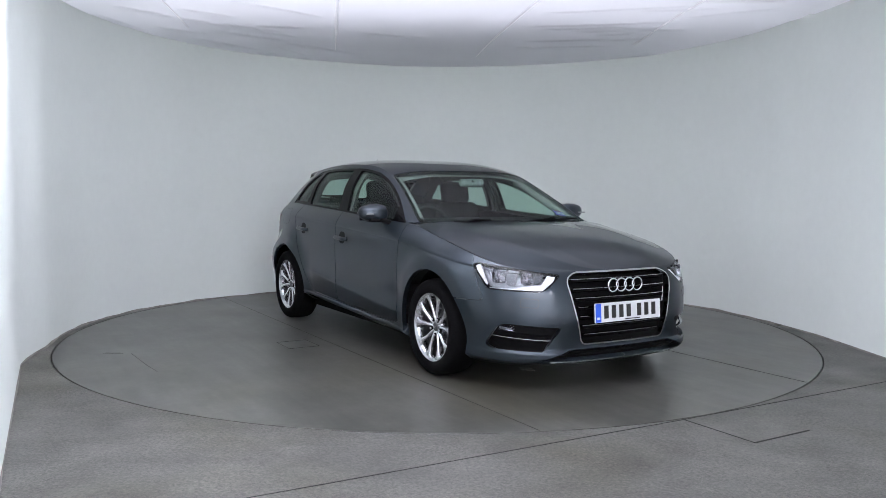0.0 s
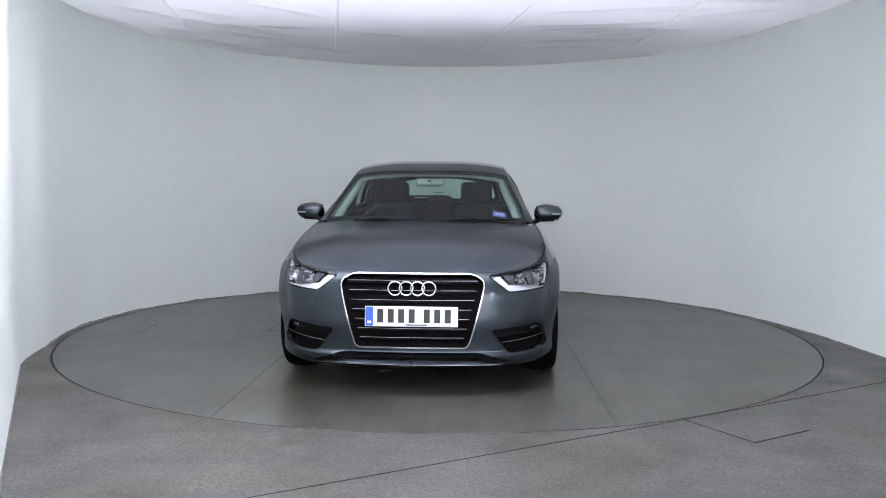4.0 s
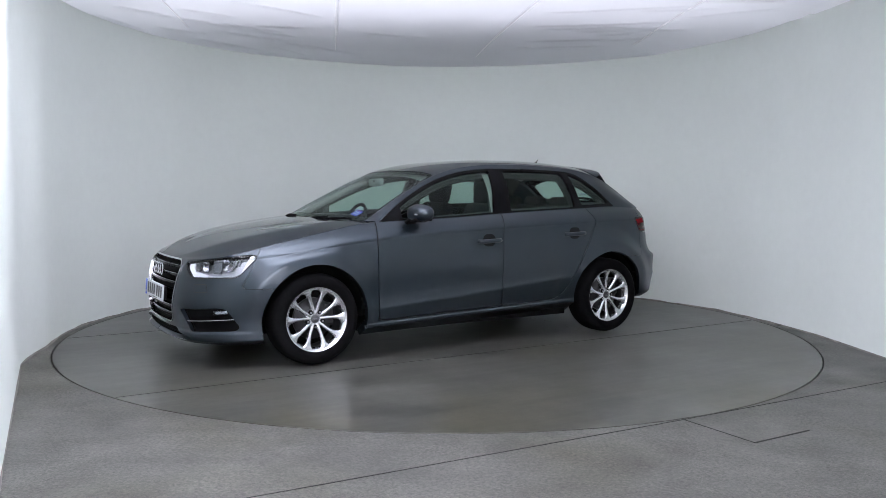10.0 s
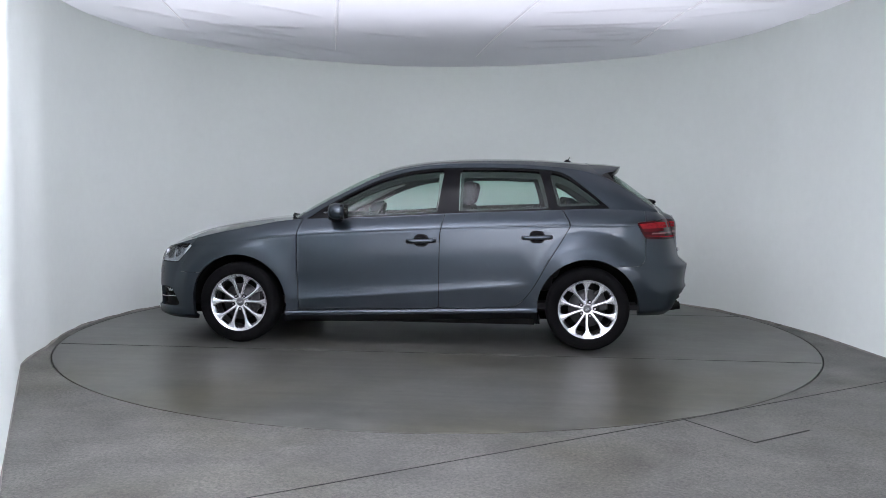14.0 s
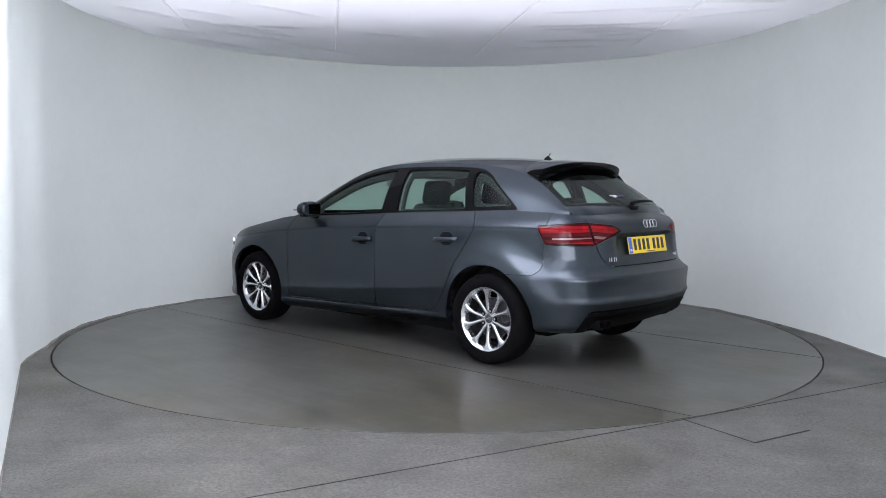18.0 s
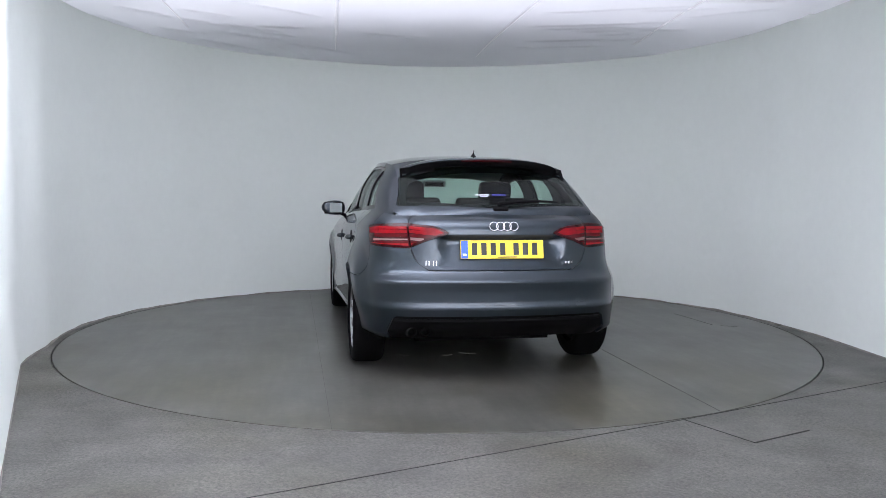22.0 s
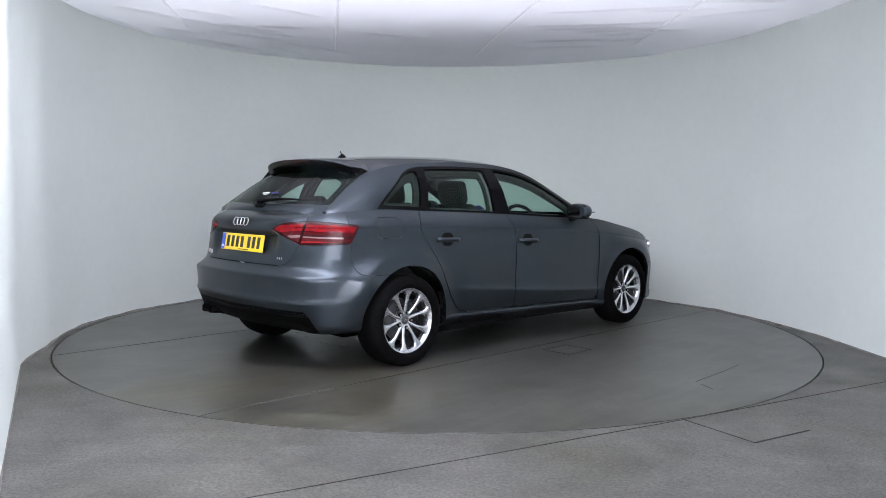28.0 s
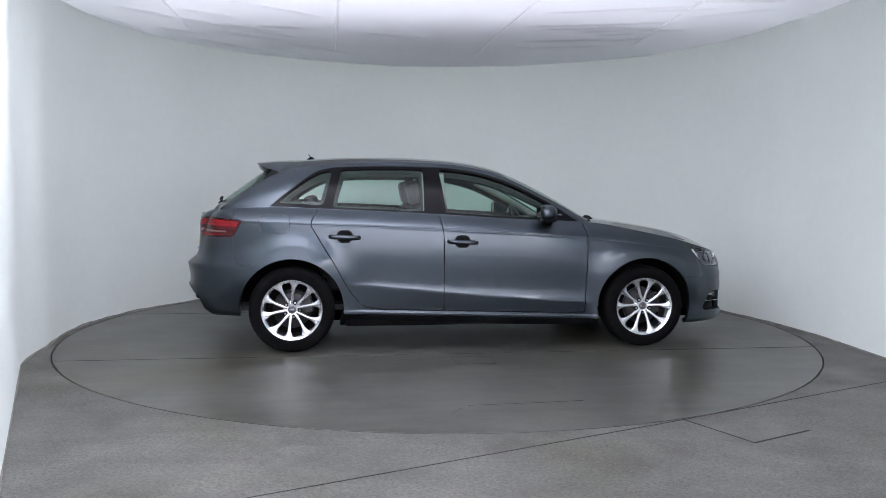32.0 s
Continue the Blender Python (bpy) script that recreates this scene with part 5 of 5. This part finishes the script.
    part("brake_calliper", box((0.07, 0.07, 0.15), pose(-0.115, -0.005, 0.02), 0.012), SHADEDSTEEL, wheel, "grey brake calliper")
    part("wheel_back", lathe([(0.001, -0.05), (0.19, -0.055)], 40), DARK, wheel)
    valve = lathe([(0.001, 0.075), (0.004, 0.074), (0.004, 0.05)], 8)
    valve.transform(pose(0.03, 0, 0.186))
    part("valve", valve, RUBBER, wheel)
    return wheel


wheel = build_wheel()
wheel.matrix_basis = pose(AXLE, 0.776, WHEEL_Z)
for x, y, turn, spin in ((AXLE, -0.776, 180, 0), (-AXLE, 0.771, 0, 20), (-AXLE, -0.771, 180, 12)):
    copy_thing(wheel, pose(x, y, WHEEL_Z, 0, 0, turn) @ pose(0, 0, 0, 0, spin, 0))

for xc in (AXLE, -AXLE):
    for sgn in (1, -1):
        bm, rows = bmesh.new(), []
        for k in range(25):
            a = radians(-3 + 186 * k / 24)
            c, s = math.cos(a), math.sin(a)
            rows.append([bm.verts.new((xc + r * c, sgn * y, WHEEL_Z + r * s)) for r, y in ((0.10, 0.46), (0.392, 0.46), (0.392, 0.74), (0.38, 0.79 if s > 0.1 else 0.76))])
        for a, b in zip(rows, rows[1:]):
            for j in range(3):
                bm.faces.new((a[j], a[j + 1], b[j + 1], b[j]))
        part("wheel_arch_liner", bm, DARK, car, "black wheel arch liner", smooth=True)
bm = box((3.5, 0.92, 0.06), pose(0.2, 0, 0.2))
bevelled_box(bm, (1.86, 1.50, 0.07), pose(0.0, 0, 0.205))
bevelled_box(bm, (0.36, 1.0, 0.05), pose(1.83, 0, 0.215))
part("underbody", bm, DARK, car, "dark underbody tray")

# ---- door mirrors, handles ----
for sgn, door, rear in ((1, front_doors[0], rear_doors[0]), (-1, front_doors[1], rear_doors[1])):
    bm = bmesh.new()
    bmesh.ops.create_uvsphere(bm, u_segments=28, v_segments=18, radius=1)
    for v in bm.verts:
        x, y, z = (math.copysign(abs(c) ** 0.62, c) for c in v.co)
        l = max(math.sqrt(x * x + y * y + z * z), 1e-6)
        s = 1.12 / l ** 0.55
        k = (y * s + 1) / 2
        v.co = (max(x * s * 0.080 * (1 - 0.22 * k), -0.050) - 0.014 * k, y * s * 0.096, z * s * 0.066 * (1 - 0.24 * k) + 0.004 * k)
    bm.transform(pose(0.545, 0.902, 1.010))
    if sgn < 0:
        bm = both(bm)[1]
    mirror = part("door_mirror", bm, PAINT, car, "grey door mirror on a black foot", smooth=True)
    part("mirror_glass", box((0.004, 0.150, 0.088), pose(0.485, sgn * 0.90, 1.012, 0, 0, -4 * sgn), 0.0018), MIRROR, mirror, "mirror glass")
    part("mirror_rim", box((0.012, 0.172, 0.106), pose(0.493, sgn * 0.90, 1.011, 0, 0, -4 * sgn), 0.006), BLACK, mirror)
    foot = box((0.085, 0.11, 0.03), pose(0.57, sgn * 0.825, 0.957, 26 * sgn, 0, 0), 0.012, 3)
    bevelled_box(foot, (0.10, 0.12, 0.03), pose(0.555, sgn * 0.885, 0.965), 0.012, 3)
    part("mirror_foot", foot, BLACK, mirror, "black mirror foot", smooth=True)
    part("indicator_strip", box((0.012, 0.15, 0.010), pose(0.602, sgn * 0.915, 1.006, 0, 0, -16 * sgn), 0.003), GREYPLASTIC, mirror, "clear indicator strip")
    for own, xc, zc in ((door, -0.082, 0.803), (rear, -0.94, 0.838)):
        a = 1.0 + 1.72 - xc
        near = np.linspace(a - 0.3, a + 0.3, 400)
        pts = ring(near, np.full(400, zc))
        y0 = float(pts[np.argmin(np.abs(pts[:, 0] - xc)), 1])
        # the cup's shade as a black patch on the uncut door skin
        cup = cut(body, np.linspace(a - 0.35, a + 0.35, 120), np.linspace(1.4, 2.3, 60), [lambda p, u, v, xc=xc, zc=zc: rounded([0.058 - np.abs(p[:, 0] - xc), 0.046 - np.abs(p[:, 2] - zc)], 0.042)])
        cup = cup if sgn > 0 else cup.mirror()
        cup.build("handle_cup_shade", BLACK, own, "dark flat patch for the shade in the handle cup", thick=0, lift=0.0015)
        pts, n = [], 12
        for k in range(n + 1):
            t = k / n * 2 - 1
            pts.append((xc + 0.104 * t, sgn * (y0 + 0.004 + 0.026 * (1 - t ** 6)), zc - 0.004 - 0.004 * t))
        bar = tube(pts, 0.0165, 10)
        part("door_handle", bar, PAINT, own, "grey pull handle", smooth=True)

# ---- wipers, aerial, stickers ----
def screen_point(x, y, lift):
    q = y / float(rail_y(np.array(x)))
    p = Vector(roof(np.array([x]), np.array([q]))[0])
    return p + Vector((0.5, 0, 0.86)) * lift


for y0, y1 in ((0.10, 0.62), (-0.50, 0.05)):
    pts = [screen_point(1.045 - 0.12 * (y / 0.72) ** 2 - 0.015 * k / 8, y, 0.018) for k, y in enumerate(np.linspace(y0, y1, 9))]
    wiper = part("wiper", tube(pts, 0.008, 6), BLACK, car, "black windscreen wiper")
    part("wiper_arm", tube([screen_point(1.03, y0 - 0.08, 0.01), pts[2] + Vector((0.01, 0, 0.012)), pts[4] + Vector((0, 0, 0.014))], 0.007, 6), BLACK, wiper)
pts = [screen_point(-1.90 + 0.06 * k / 8, y, 0.0) + Vector((-0.018, 0, 0.018)) for k, y in enumerate(np.linspace(0.0, -0.42, 9))]
rear_wiper = part("rear_wiper", tube(pts, 0.015, 8, taper=lambda t: 1 - 0.6 * t), BLACK, car, "black rear wiper on the tailgate")
part("wiper_pivot", box((0.04, 0.10, 0.024), pose(-1.915, -0.02, 1.066, 0, -40, 0), 0.011, 3), BLACK, rear_wiper, smooth=True)
aerial = lathe([(0.001, 0.035), (0.010, 0.026), (0.018, 0.012), (0.025, 0.0)], 16, "z")
for v in aerial.verts:
    v.co.x *= 1.9
aerial.transform(pose(-1.20, 0, 1.405, 0, 4, 0))
fin = part("aerial_base", aerial, BLACK, car, "small black roof aerial", smooth=True)
part("aerial_rod", tube([(-1.195, 0, 1.415), (-1.222, 0, 1.46)], 0.0055, 8, taper=lambda t: 1 - 0.5 * t), BLACK, fin, smooth=True)
stick = cut(roof, np.linspace(0.80, 0.92, 30), np.linspace(0.55, 0.95, 40), [lambda p, u, v: polygon(p[:, 0], p[:, 1], ((0.832, 0.485), (0.832, 0.575), (0.895, 0.575), (0.895, 0.475)), 0.004)])
sticker = stick.build("windscreen_sticker", STICKERBLUE, car, "violet-blue parking sticker in the windscreen", thick=0, lift=-0.009)
for k in range(3):
    p0, p1 = screen_point(0.842 + 0.018 * k, 0.495, -0.006), screen_point(0.842 + 0.018 * k, 0.56, -0.006)
    part("print_bar", tube([p0, p1], 0.0025, 4), STICKERRED if k == 0 else STICKERWHITE, sticker)
for k, (ya, yb) in enumerate(((0.12, 0.03), (0.09, 0.04), (0.01, -0.08))):
    xx = -1.805 - 0.012 * (k == 1)
    strip_bm = tube([screen_point(xx, ya, 0.0) + Vector((-0.004, 0, 0.004)), screen_point(xx, yb, 0.0) + Vector((-0.004, 0, 0.004))], 0.0035, 4)
    part("rear_sticker", strip_bm, STICKERWHITE if k < 2 else STICKERBLUE, car, "small dealer sticker in the rear window, as plain bars")

# ---- interior ----
part("cabin_floor", box((2.9, 1.3, 0.04), pose(-0.35, 0, 0.3)), TRIM, car, "dark cabin floor")
dash = box((0.42, 1.38, 0.30), pose(0.78, 0, 0.80), 0.08, 4)
bevelled_box(dash, (0.26, 0.40, 0.10), pose(0.66, -0.36, 0.925), 0.045, 4)
dashboard = part("dashboard", dash, TRIM, car, "dark grey dashboard", smooth=True)
part("centre_console", box((0.8, 0.2, 0.3), pose(0.35, 0, 0.45), 0.04), TRIM, dashboard)
wheel_m = pose(0.46, -0.36, 0.89, 0, -24, 0)
steering = part("steering_wheel", torus(0.175, 0.016, wheel_m, 36, 8), TRIM, car, "dark steering wheel on the right-hand side", smooth=True)
part("steering_boss", box((0.05, 0.13, 0.11), wheel_m, 0.02), TRIM, steering)
part("steering_spoke", box((0.02, 0.32, 0.035), wheel_m, 0.008), TRIM, steering)
for y in (0.36, -0.36):
    seat = part("front_seat", box((0.5, 0.50, 0.16), pose(0.02, y, 0.50, 0, -6, 0), 0.05, 3), SEATCLOTH, car, "dark grey cloth front seat", smooth=True)
    back = box((0.13, 0.47, 0.60), pose(-0.30, y, 0.78, 0, -16, 0), 0.055, 3)
    for v in back.verts:
        if v.co.z > 0.8:
            v.co.y = y + (v.co.y - y) * (1 - 0.55 * (v.co.z - 0.8))
    part("backrest", back, SEATCLOTH, seat, smooth=True)
    part("headrest", box((0.10, 0.27, 0.19), pose(-0.40, y, 1.155, 0, -12, 0), 0.045, 4), SEATCLOTH, seat, "dark headrest", smooth=True)
    for s in (-0.06, 0.06):
        part("headrest_post", tube([(-0.385, y + s, 1.0), (-0.40, y + s, 1.1)], 0.006, 6), STEEL, seat)
bench = part("rear_bench", box((0.5, 1.28, 0.18), pose(-0.82, 0, 0.52, 0, -6, 0), 0.05, 3), SEATCLOTH, car, "dark grey cloth rear bench", smooth=True)
part("bench_backrest", box((0.14, 1.24, 0.56), pose(-1.12, 0, 0.78, 0, -18, 0), 0.05, 3), SEATCLOTH, bench, smooth=True)
for y in (0.36, 0.0, -0.36):
    part("bench_headrest", box((0.09, 0.25, 0.10), pose(-1.2, y, 1.075, 0, -14, 0), 0.035, 3), SEATCLOTH, bench, smooth=True)
part("parcel_shelf", box((0.62, 1.05, 0.03), pose(-1.52, 0, 0.965), 0.01), TRIM, car, "dark parcel shelf")
mirror_in = part("cabin_mirror", box((0.045, 0.215, 0.062), pose(0.43, 0.0, 1.235, 0, -12, 0), 0.021, 4), GREYPLASTIC, car, "interior mirror on the windscreen", smooth=True)
part("cabin_mirror_glass", box((0.004, 0.165, 0.036), pose(0.4075, 0.0, 1.2305, 0, -12, 0), 0.0018), CHROME, mirror_in)
part("mirror_stem", tube([(0.432, 0, 1.245), (0.452, 0, 1.238)], 0.016, 8), BLACK, mirror_in)
for sgn in (1, -1):
    pil = cut(flank, np.linspace(-0.36, -0.19, 8), np.linspace(0.02, 0.98, 12), [])
    (pil if sgn > 0 else pil.mirror()).build("pillar_trim", LINING, car, "pale grey pillar trim", thick=0, lift=-0.045)
    pts = [Vector((x, sgn * (float(rail_y(np.array(x))) - 0.055), float(rail_z(np.array(x))) - 0.045)) for x in np.linspace(0.25, 0.86, 12)]
    part("screen_pillar_trim", tube(pts, 0.030, 8), LINING, car, "pale grey trim inside the windscreen pillar", smooth=True)


def angle(t):
    """The nose's direction at t seconds, in degrees."""
    return ZERO + SPEED * t


def motions():
    rows = list(START) + [(float(t), angle(t)) for t in range(3, 33)]
    walk(turntable, [(t, pose(0, 0, 0, 0, 0, a)) for t, a in rows])
    walk(car, [(t, pose(0, 0, 0, 0, 0, a) @ pose(CAR_X, CAR_Y, 0)) for t, a in rows])


motions()
